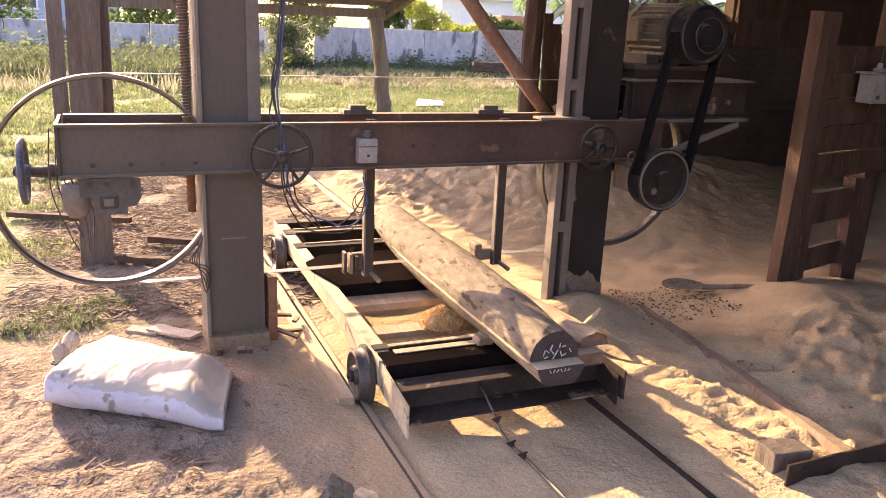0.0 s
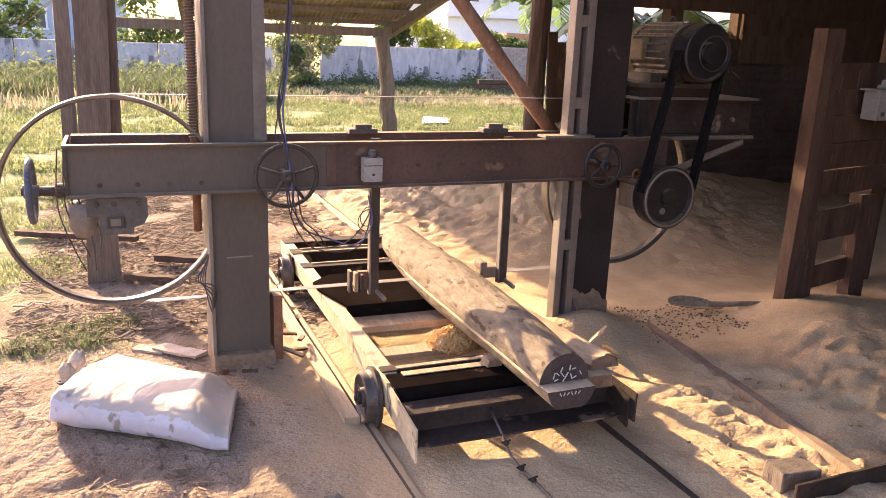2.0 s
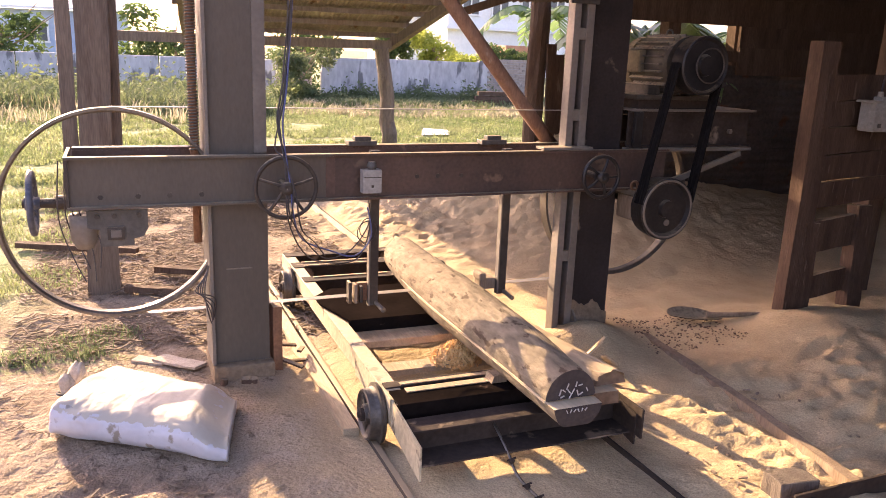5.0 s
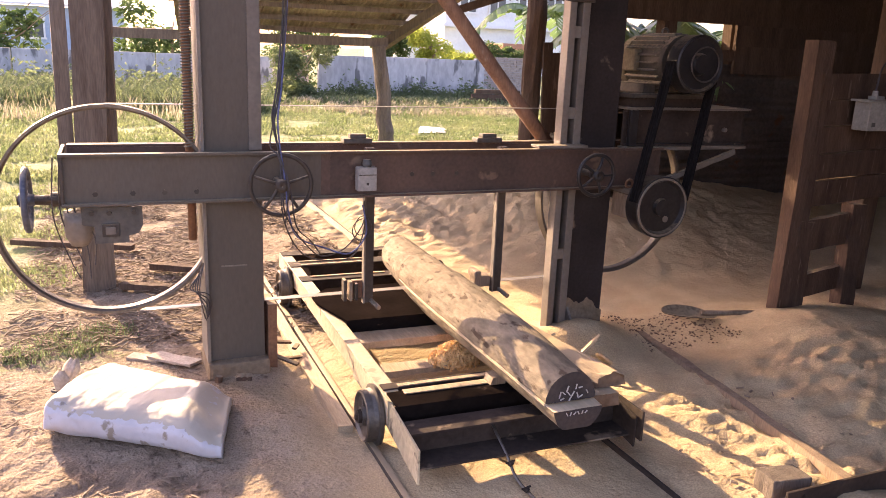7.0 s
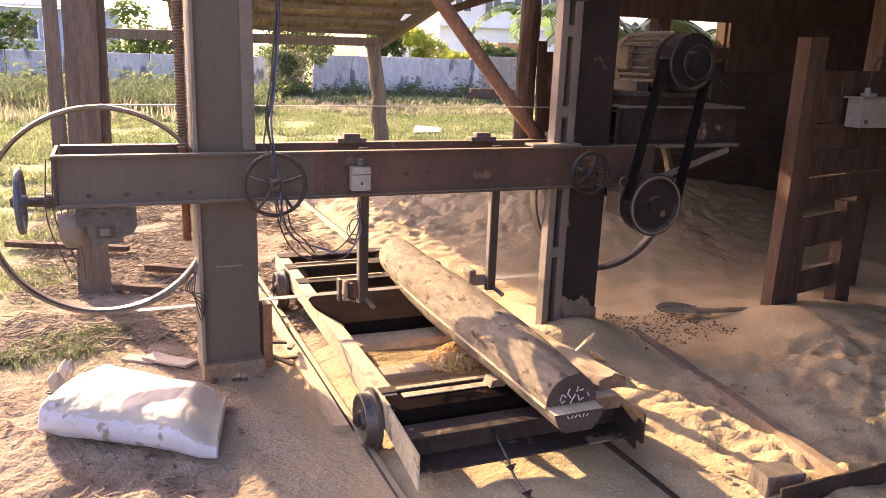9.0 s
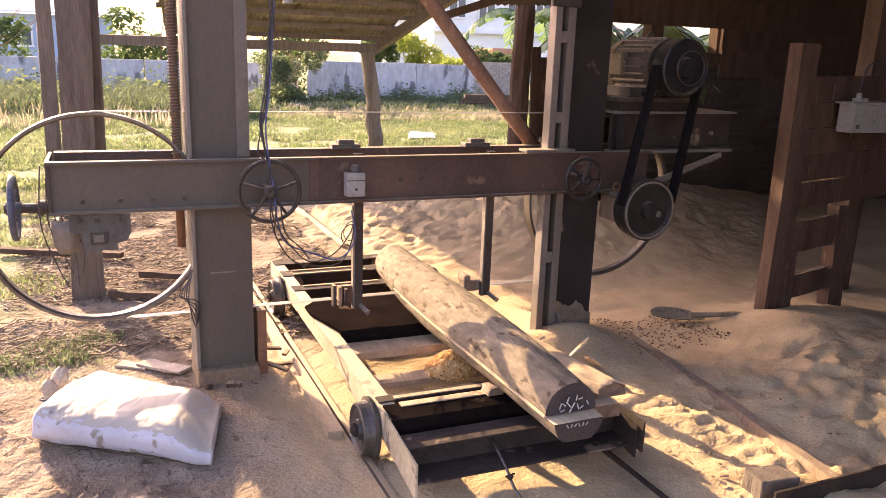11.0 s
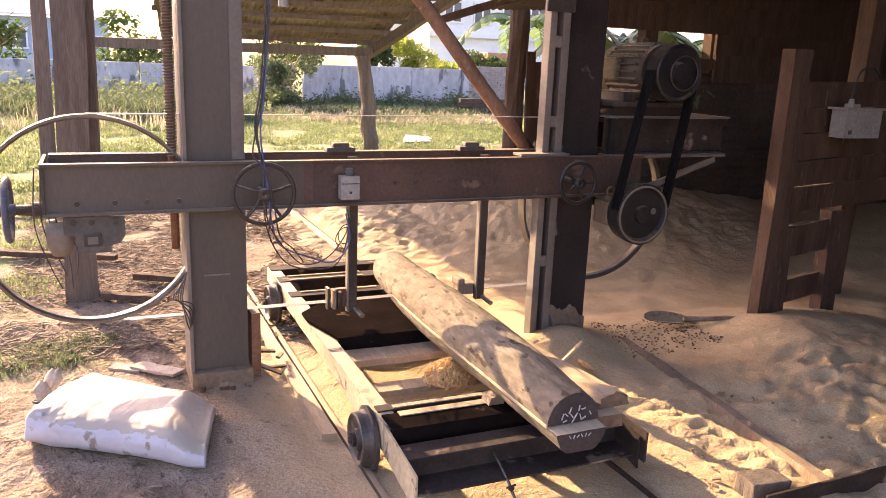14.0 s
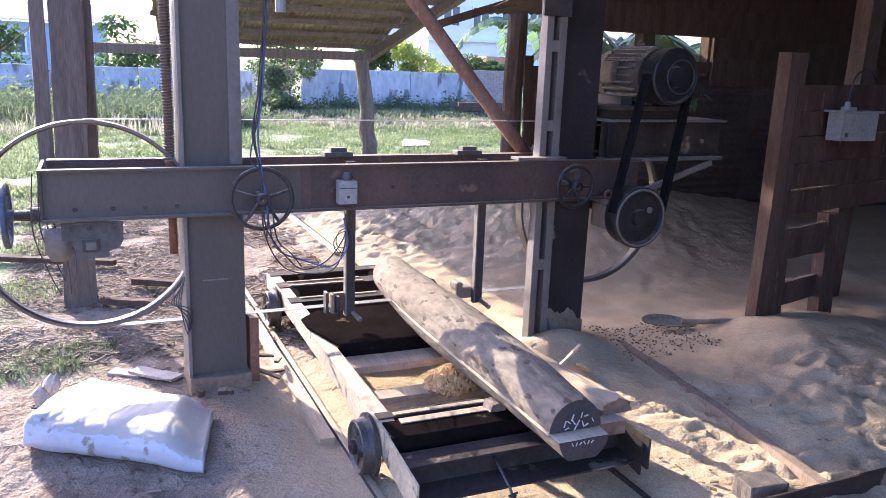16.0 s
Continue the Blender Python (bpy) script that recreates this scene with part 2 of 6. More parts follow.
def ground_material():
    """Trodden sawdust near the saw, brown litter beside it, green field behind."""
    m = bpy.data.materials.new("sawdust_and_earth")
    m.use_nodes = True
    nt = m.node_tree
    n, link = nt.nodes, nt.links.new
    bsdf = n["Principled BSDF"]
    ge = n.new("ShaderNodeNewGeometry")
    sep = n.new("ShaderNodeSeparateXYZ")
    link(ge.outputs["Position"], sep.inputs[0])

    def noise_tex(scale, detail=6):
        t = n.new("ShaderNodeTexNoise")
        t.inputs["Scale"].default_value, t.inputs["Detail"].default_value = scale, detail
        link(ge.outputs["Position"], t.inputs["Vector"])
        return t.outputs[0]

    def rng(src, a, b, c=0.0, d=1.0):
        t = n.new("ShaderNodeMapRange")
        for k, v in enumerate((a, b, c, d), 1):
            t.inputs[k].default_value = v
        link(src, t.inputs[0])
        return t.outputs[0]

    def math_(op, a, b):
        t = n.new("ShaderNodeMath"); t.operation = op
        for k, v in enumerate((a, b)):
            if isinstance(v, (int, float)):
                t.inputs[k].default_value = v
            else:
                link(v, t.inputs[k])
        return t.outputs[0]

    def mixc(f, a, b):
        t = n.new("ShaderNodeMix"); t.data_type = "RGBA"
        link(f, t.inputs[0])
        for k, v in ((6, a), (7, b)):
            if isinstance(v, tuple):
                t.inputs[k].default_value = (*v, 1)
            else:
                link(v, t.inputs[k])
        return t.outputs[2]

    n_big, n_mid, n_fine, n_grain = noise_tex(0.7), noise_tex(4.0), noise_tex(22.0), noise_tex(140.0, 3)
    saw = mixc(rng(n_mid, 0.3, 0.7), (0.45, 0.332, 0.195), (0.57, 0.435, 0.26))
    earth = mixc(rng(n_mid, 0.35, 0.65), (0.215, 0.155, 0.105), (0.345, 0.265, 0.19))
    earth = mixc(rng(n_fine, 0.58, 0.7), earth, (0.14, 0.098, 0.068))
    grass = mixc(rng(n_mid, 0.35, 0.65), (0.205, 0.24, 0.095), (0.37, 0.36, 0.20))
    # earth to the side of the saw and towards the back
    side = rng(math_("SUBTRACT", sep.outputs[0], math_("MULTIPLY", n_mid, 1.0)), 0.45, -0.15)
    col = mixc(side, saw, earth)
    back = math_("MULTIPLY", rng(math_("ADD", sep.outputs[1], math_("MULTIPLY", n_mid, 1.5)), 4.3, 5.2), rng(sep.outputs[0], 2.2, 1.0))
    col = mixc(back, col, earth)
    far = rng(math_("ADD", sep.outputs[1], math_("MULTIPLY", n_big, 3.0)), 10.6, 11.6)
    left = math_("MULTIPLY", rng(math_("ADD", sep.outputs[1], math_("MULTIPLY", n_mid, 2.5)), 5.6, 6.6), rng(math_("ADD", sep.outputs[0], math_("MULTIPLY", n_mid, 1.2)), 0.35, -0.3))
    tuft = math_("MULTIPLY", math_("MULTIPLY", rng(sep.outputs[1], 3.9, 4.15), rng(sep.outputs[1], 4.75, 4.45)), math_("MULTIPLY", rng(sep.outputs[0], 0.1, -0.2), rng(n_fine, 0.45, 0.6)))
    g = math_("MAXIMUM", math_("MAXIMUM", far, left), tuft)
    col = mixc(g, col, grass)
    sc = n.new("ShaderNodeVectorMath"); sc.operation = "SCALE"
    link(col, sc.inputs[0]); link(rng(n_grain, 0.3, 0.7, 0.78, 1.2), sc.inputs["Scale"])
    link(sc.outputs[0], bsdf.inputs["Base Color"])
    bsdf.inputs["Roughness"].default_value = 0.95
    bsdf.inputs["Specular IOR Level"].default_value = 0.1
    bp = n.new("ShaderNodeBump"); bp.inputs["Strength"].default_value, bp.inputs["Distance"].default_value = 1.0, 0.03
    n_clod = noise_tex(55.0, 4)
    link(math_("ADD", math_("ADD", n_fine, math_("MULTIPLY", n_grain, 0.25)), math_("MULTIPLY", n_clod, 0.6)), bp.inputs["Height"])
    link(rng(math_("MAXIMUM", math_("MAXIMUM", side, back), g), 0.0, 1.0, 0.4, 0.9), bp.inputs["Strength"])
    link(bp.outputs[0], bsdf.inputs["Normal"])
    return m


# ---- building helpers ----
WORLD_OF = {}


def thing(name, at, label, category, group="", kind="", turn=0.0):
    """A top-level Empty at a thing's base."""
    ob = new(name)
    ob.empty_display_size = 0.1
    ob.matrix_basis = pose(*at, 0, 0, turn)
    WORLD_OF[ob] = pose(*at, 0, 0, turn)
    return tagged(ob, label, category, group, kind)


def mesh_of(bm, name, material, smooth=False):
    me = bpy.data.meshes.new(name)
    bmesh.ops.recalc_face_normals(bm, faces=bm.faces)
    bm.to_mesh(me)
    bm.free()
    for mt in material if isinstance(material, (list, tuple)) else [material]:
        me.materials.append(mt)
    if smooth:
        for p in me.polygons:
            p.use_smooth = True
    return me


def part(name, bm, material, parent, label="", origin=None, smooth=False):
    """Links a bmesh given in world metres as one mesh under a thing or part."""
    wp = WORLD_OF[parent]
    w = wp if origin is None else pose(*origin)
    bm.transform(w.inverted())
    ob = new(name, mesh_of(bm, name, material, smooth))
    ob.parent = parent
    ob.matrix_basis = wp.inverted() @ w
    WORLD_OF[ob] = w
    return tagged(ob, label)


def solo(name, bm, material, label, category="", at=(0, 0, 0), kind="", group="", smooth=False):
    """A top-level thing of one mesh."""
    bm.transform(pose(*at).inverted())
    ob = new(name, mesh_of(bm, name, material, smooth))
    ob.matrix_basis = pose(*at)
    WORLD_OF[ob] = pose(*at)
    return tagged(ob, label, category, group, kind)


def box(bm, x0, x1, y0, y1, z0, z1, bevel=0.0, m=None, mi=0):
    vs = [bm.verts.new(((x0, x1)[i & 1], (y0, y1)[i >> 1 & 1], (z0, z1)[i >> 2])) for i in range(8)]
    fs = [bm.faces.new([vs[i] for i in f]) for f in ((0, 2, 3, 1), (4, 5, 7, 6), (0, 1, 5, 4), (2, 6, 7, 3), (0, 4, 6, 2), (1, 3, 7, 5))]
    for f in fs:
        f.material_index = mi
    if m is not None:
        bmesh.ops.transform(bm, matrix=m, verts=vs)
    if bevel:
        es = list({e for f in fs for e in f.edges})
        bmesh.ops.bevel(bm, geom=es, offset=bevel, segments=2, affect="EDGES", profile=0.6)
    return bm


def axis_frame(p0, p1):
    p0, p1 = Vector(p0), Vector(p1)
    d = (p1 - p0).normalized()
    u = d.orthogonal().normalized()
    if abs(d.z) < 0.9:
        u = Vector((0, 0, 1)).cross(d).normalized()
    return p0, p1, d, u, d.cross(u)


def cyl(bm, p0, p1, r0, r1=None, seg=20, caps=True, mi=0):
    p0, p1, d, u, v = axis_frame(p0, p1)
    r1 = r0 if r1 is None else r1
    ra, rb = [], []
    for k in range(seg):
        a = 2 * math.pi * k / seg
        w = u * math.cos(a) + v * math.sin(a)
        ra.append(bm.verts.new(p0 + w * r0))
        rb.append(bm.verts.new(p1 + w * r1))
    for k in range(seg):
        bm.faces.new((ra[k], ra[(k + 1) % seg], rb[(k + 1) % seg], rb[k])).material_index = mi
    if caps:
        bm.faces.new(ra[::-1]).material_index = mi
        bm.faces.new(rb).material_index = mi
    return bm


def lathe(bm, p0, axis, profile, seg=32, mi=0):
    """Turns a closed profile of (along, radius) round an axis."""
    p0, _, d, u, v = axis_frame(p0, Vector(p0) + Vector(axis))
    rings = []
    for k in range(seg):
        a = 2 * math.pi * k / seg
        w = u * math.cos(a) + v * math.sin(a)
        rings.append([bm.verts.new(p0 + d * s + w * r) for s, r in profile])
    n = len(profile)
    for k in range(seg):
        for j in range(n):
            bm.faces.new((rings[k][j], rings[(k + 1) % seg][j], rings[(k + 1) % seg][(j + 1) % n], rings[k][(j + 1) % n])).material_index = mi
    return bm


def torus(bm, c, axis, R, r, seg=40, sides=8, mi=0):
    return lathe(bm, c, axis, [(r * math.sin(2 * math.pi * j / sides), R + r * math.cos(2 * math.pi * j / sides)) for j in range(sides)], seg, mi)


def tube(bm, pts, r, sides=6, r_end=None, mi=0):
    """A round rod along a line of points, smoothed between them."""
    P = [Vector(p) for p in pts]
    fine = []
    for i in range(len(P) - 1):
        a, b, c, d = P[max(i - 1, 0)], P[i], P[i + 1], P[min(i + 2, len(P) - 1)]
        steps = 1 if len(P) == 2 else 6
        for k in range(steps):
            t = k / steps
            fine.append(0.5 * ((2 * b) + (c - a) * t + (2 * a - 5 * b + 4 * c - d) * t * t + (3 * b - a - 3 * c + d) * t ** 3))
    fine.append(P[-1])
    rings = []
    u = None
    for i, p in enumerate(fine):
        d = (fine[min(i + 1, len(fine) - 1)] - fine[max(i - 1, 0)]).normalized()
        if u is None:
            u = d.orthogonal().normalized()
        u = (u - d * u.dot(d)).normalized()
        v = d.cross(u)
        rr = r if r_end is None else r + (r_end - r) * i / (len(fine) - 1)
        rings.append([bm.verts.new(p + (u * math.cos(2 * math.pi * k / sides) + v * math.sin(2 * math.pi * k / sides)) * rr) for k in range(sides)])
    for a, b in zip(rings, rings[1:]):
        for k in range(sides):
            bm.faces.new((a[k], a[(k + 1) % sides], b[(k + 1) % sides], b[k])).material_index = mi
    bm.faces.new(rings[0][::-1]).material_index = mi
    bm.faces.new(rings[-1]).material_index = mi
    return bm


def prism(bm, outline, lift, mi=0):
    """A closed outline of points, thickened by the vector lift."""
    a = [bm.verts.new(p) for p in outline]
    b = [bm.verts.new(Vector(p) + Vector(lift)) for p in outline]
    n = len(a)
    for k in range(n):
        bm.faces.new((a[k], a[(k + 1) % n], b[(k + 1) % n], b[k])).material_index = mi
    bm.faces.new(a[::-1]).material_index = mi
    bm.faces.new(b).material_index = mi
    return bm


def B():
    return bmesh.new()


def smoothstep(a, b, v):
    t = min(max((v - a) / (b - a), 0.0), 1.0)
    return t * t * (3 - 2 * t)


def bump2(x, y, cx, cy, rx, ry):
    return math.exp(-((x - cx) / rx) ** 2 - ((y - cy) / ry) ** 2)


def ground_z(x, y):
    """Height of the ground: heaps of sawdust, trodden hollows and a rutted yard."""
    near = smoothstep(40, 14, y) * smoothstep(-14, -5, x) * smoothstep(16, 9, x)
    h = 0.045 * bump2(x, y, 0.5, 3.72, 0.27, 0.2)
    h += 0.15 * bump2(x, y, 4.0, 3.25, 0.75, 0.42) + 0.10 * bump2(x, y, 3.6, 2.5, 0.7, 0.5)
    h += 0.70 * bump2(x, y, 4.7, 7.2, 1.55, 1.25) + 0.12 * bump2(x, y, 3.0, 6.4, 1.0, 1.2)
    h += 0.22 * smoothstep(4.2, 5.9, y) * smoothstep(2.6, 3.8, x) * smoothstep(11, 9, x) * smoothstep(8, 6.2, y)
    h += 0.06 * bump2(x, y, 0.54, 2.98, 0.24, 0.42) * smoothstep(0.86, 0.70, x)
    h += 0.06 * bump2(x, y, 2.1, 3.6, 0.35, 0.3)
    h += 0.11 * bump2(x, y, 2.40, 3.53, 0.22, 0.17) + 0.05 * bump2(x, y, 2.62, 3.75, 0.3, 0.3)
    pv = Vector((x, y, 0.0))
    h += near * (0.022 * noise.noise(pv * 2.3) + 0.010 * noise.noise(pv * 6.5))
    # footprints and ripples in the loose heaps
    loose = max(1.7 * bump2(x, y, 4.2, 7.0, 2.3, 1.7), 1.3 * bump2(x, y, 2.5, 6.7, 0.9, 1.1), 0.95 * smoothstep(2.1, 2.5, x) * smoothstep(3.3, 2.7, y), 0.62 * smoothstep(0.7, 0.2, x) * smoothstep(4.4, 2.8, y))
    wx, wy = x + 0.10 * noise.noise(pv * 3.1), y + 0.10 * noise.noise(pv * 3.4 + Vector((9, 0, 0)))
    ridge = 1 - abs(noise.noise(Vector((wx * 5.2 + wy * 2.8, wy * 9.5 - wx * 2.2, 3.0))))
    small = 1 - abs(noise.noise(Vector((wx * 11.0, wy * 13.0 + wx * 4.0, 5.0))))
    pits = max(0.0, noise.noise(Vector((wx * 8.0, wy * 9.5, 8.0))) - 0.15)
    h += near * loose * (0.034 * (ridge ** 3 - 0.35) + 0.008 * (small ** 2 - 0.5) - 0.06 * pits)
    h += near * loose * 0.022 * (small ** 2 - 0.5) * smoothstep(5.2, 6.0, y)
    # drifted, softer ground by the shovel and the frame
    h += near * 0.012 * noise.noise(pv * 11.0) * smoothstep(-1.4, 0.4, -abs(x - 3.2)) * 0.5
    rut = max(math.exp(-((x - 0.92) / 0.09) ** 2), math.exp(-((x - 1.89) / 0.09) ** 2)) * smoothstep(9, 7, y)
    return h * (1 - 0.8 * rut) - 0.014 * rut


# ---- ground and setting ----
def spaced(a, b, fine0, fine1, step, grow):
    """Coordinates from a to b, fine between fine0 and fine1 and growing outside."""
    mid = list(np.arange(fine0, fine1 + step * 0.5, step))
    out, v, s = [], mid[-1], step
    while v < b:
        s *= grow
        v += s
        out.append(min(v, b))
    pre, v, s = [], mid[0], step
    while v > a:
        s *= grow
        v -= s
        pre.append(max(v, a))
    return pre[::-1] + mid + out


def build_ground():
    xs = spaced(-300, 300, -1.1, 5.2, 0.026, 1.10)
    ys = spaced(-60, 500, 1.75, 8.2, 0.027, 1.10)
    nx = len(xs)
    verts = [(x, y, ground_z(x, y)) for y in ys for x in xs]
    faces = [(j * nx + i, j * nx + i + 1, (j + 1) * nx + i + 1, (j + 1) * nx + i) for j in range(len(ys) - 1) for i in range(nx - 1)]
    me = bpy.data.meshes.new("ground")
    me.from_pydata(verts, [], faces)
    me.materials.append(ground_material())
    for p in me.polygons:
        p.use_smooth = True
    tagged(new("ground", me), "pale trodden sawdust over brown earth, green towards the field", "ground", kind="structure")


build_ground()


def corrugated(bm, origin, along, across, up, length, width, pitch=0.076, depth=0.016, thick=0.002):
    """A wavy sheet: waves run along `along` and repeat across."""
    o, a, c, u = (Vector(v) for v in (origin, along, across, up))
    n = max(2, int(width / pitch * 6))
    top, bot = [], []
    for k in range(n + 1):
        s = width * k / n
        h = depth * 0.5 * math.sin(2 * math.pi * s / pitch)
        for row, off in ((top, 0.0), (bot, -thick)):
            p = o + c * s + u * (h + off)
            row.append((bm.verts.new(p), bm.verts.new(p + a * length)))
    for k in range(n):
        bm.faces.new((top[k][0], top[k + 1][0], top[k + 1][1], top[k][1]))
        bm.faces.new((bot[k][0], bot[k][1], bot[k + 1][1], bot[k + 1][0]))
    for r in (0, n):
        bm.faces.new((top[r][0], top[r][1], bot[r][1], bot[r][0]))
    for e in (0, 1):
        for k in range(n):
            bm.faces.new((top[k][e], bot[k][e], bot[k + 1][e], top[k + 1][e]))
    return bm


def timber(bm, p0, p1, w, h, roll_up=(0, 0, 1), jitter=0.006, seed=0):
    """A squared timber with slightly uneven faces, from p0 to p1."""
    rnd = random.Random(seed)
    p0, p1 = Vector(p0), Vector(p1)
    d = (p1 - p0).normalized()
    s = d.cross(Vector(roll_up)).normalized()
    u = s.cross(d)
    rings = []
    for k in range(7):
        c = p0.lerp(p1, k / 6)
        rings.append([bm.verts.new(c + s * (a * w / 2 + rnd.uniform(-jitter, jitter)) + u * (b * h / 2 + rnd.uniform(-jitter, jitter))) for a, b in ((-1, -1), (1, -1), (1, 1), (-1, 1))])
    for a, b in zip(rings, rings[1:]):
        for k in range(4):
            bm.faces.new((a[k], a[(k + 1) % 4], b[(k + 1) % 4], b[k]))
    bm.faces.new(rings[0][::-1])
    bm.faces.new(rings[-1])
    return bm


def pole(bm, p0, p1, r0, r1, seed=0, seg=10, wob=0.012):
    """A round, slightly crooked pole."""
    rnd = random.Random(seed)
    p0, p1 = Vector(p0), Vector(p1)
    n = 9
    pts = [p0.lerp(p1, k / n) + Vector((rnd.uniform(-wob, wob), rnd.uniform(-wob, wob), 0)) for k in range(n + 1)]
    rings = []
    _, _, d, u, v = axis_frame(p0, p1)
    for k, p in enumerate(pts):
        r = r0 + (r1 - r0) * k / n
        rings.append([bm.verts.new(p + (u * math.cos(2 * math.pi * j / seg) + v * math.sin(2 * math.pi * j / seg)) * r * rnd.uniform(0.9, 1.1)) for j in range(seg)])
    for a, b in zip(rings, rings[1:]):
        for j in range(seg):
            bm.faces.new((a[j], a[(j + 1) % seg], b[(j + 1) % seg], b[j]))
    bm.faces.new(rings[0][::-1])
    bm.faces.new(rings[-1])
    return bm


ROOF_PITCH = 0.4


def roof_z(y):
    return 1.80 + ROOF_PITCH * (12.6 - y)


def back_roof():
    """Low tin roof behind the saw, on rough poles."""
    th = thing("back_roof", (2.0, 12.6, 0), "low rusty corrugated tin roof on rough wooden purlins", "roof", kind="structure")
    rows = ((12.75, 1.05, 0.56, 0.98), (11.92, 0.85, 0.64, 0.95), (11.12, 0.60, 0.72, 0.95))
    for row, (y0, xs0, pitch, run) in enumerate(rows):
        for k in range(6):
            x0 = xs0 + k * pitch
            bm = B()
            ln = run + 0.03 * ((k * 7 + row) % 3) + (0.42 if row == 2 and k else 0.0)
            corrugated(bm, (x0, y0 + 0.03 * ((k * 5 + row * 3) % 3), roof_z(y0) + 0.075 + 0.012 * (k % 2) + row * 0.012), (0, -1, ROOF_PITCH), (1, 0, 0.0), (0, 0, 1), ln, pitch + 0.04)
            part("tin_sheet", bm, TIN, th)
    for k, y in enumerate((12.6, 12.2, 11.8, 11.4, 11.0, 10.6, 10.25)):
        bm = B()
        timber(bm, (1.02 if y > 11.9 else 0.82 if y > 11.1 else 0.58, y, roof_z(y) + 0.02), (4.5 + 0.11 * k, y, roof_z(y) + 0.03), 0.06, 0.07, seed=k)
        part("purlin", bm, GREY_WOOD, th)
    for x in (1.1, 4.25):
        bm = B()
        timber(bm, (x, 12.85, roof_z(12.85) - 0.08), (x + (0.75 if x > 2 else -0.35), 10.2, roof_z(10.2) - 0.08), 0.12, 0.14, seed=int(x * 10))
        part("rafter", bm, GREY_WOOD, th)
    bm = B()
    timber(bm, (-0.15, 12.55, 1.66), (4.25, 12.55, 1.68), 0.13, 0.14, seed=4)
    part("eave_beam", bm, GREY_WOOD, th, "thick weathered eave beam")


back_roof()


def rough_post(x, y, h, r, label, seed, lean=(0, 0)):
    bm = B()
    pole(bm, (x, y, ground_z(x, y) - 0.15), (x + lean[0], y + lean[1], h), r * 1.1, r, seed, 12, 0.02 if y > 10 else 0.006)
    solo("wooden_post", bm, GREY_WOOD if y > 10 else DARK_TIMBER, label, "post", at=(x, y, 0), group="roof posts")


rough_post(4.28, 12.5, 1.62, 0.115, "crooked weathered wooden post under the eave", 3, (-0.19, 0))
rough_post(4.06, 7.3, 3.1, 0.095, "tall brown wooden post beside the saw shed", 5, (0.02, 0))

# post of two sorts of timber close behind the beam's end
bm = B()
timber(bm, (-0.13, 5.4, -0.1), (-0.08, 5.4, 3.2), 0.19, 0.20, (0, 1, 0), 0.008, 11)
timber(bm, (0.0, 5.45, 0.9), (0.015, 5.45, 3.2), 0.06, 0.12, (0, 1, 0), 0.012, 12)
solo("shed_post", bm, GREY_WOOD, "thick grey-brown timber post behind the saw", "post", at=(-0.1, 5.4, 0))
bm = B()
timber(bm, (-0.262, 5.38, 0.80), (-0.25, 5.38, 3.2), 0.085, 0.05, (0, 1, 0), 0.004, 13)
solo("upright_board", bm, GREY_WOOD, "upright weathered board fixed beside the thick post", "board", at=(-0.26, 5.38, 0.8))


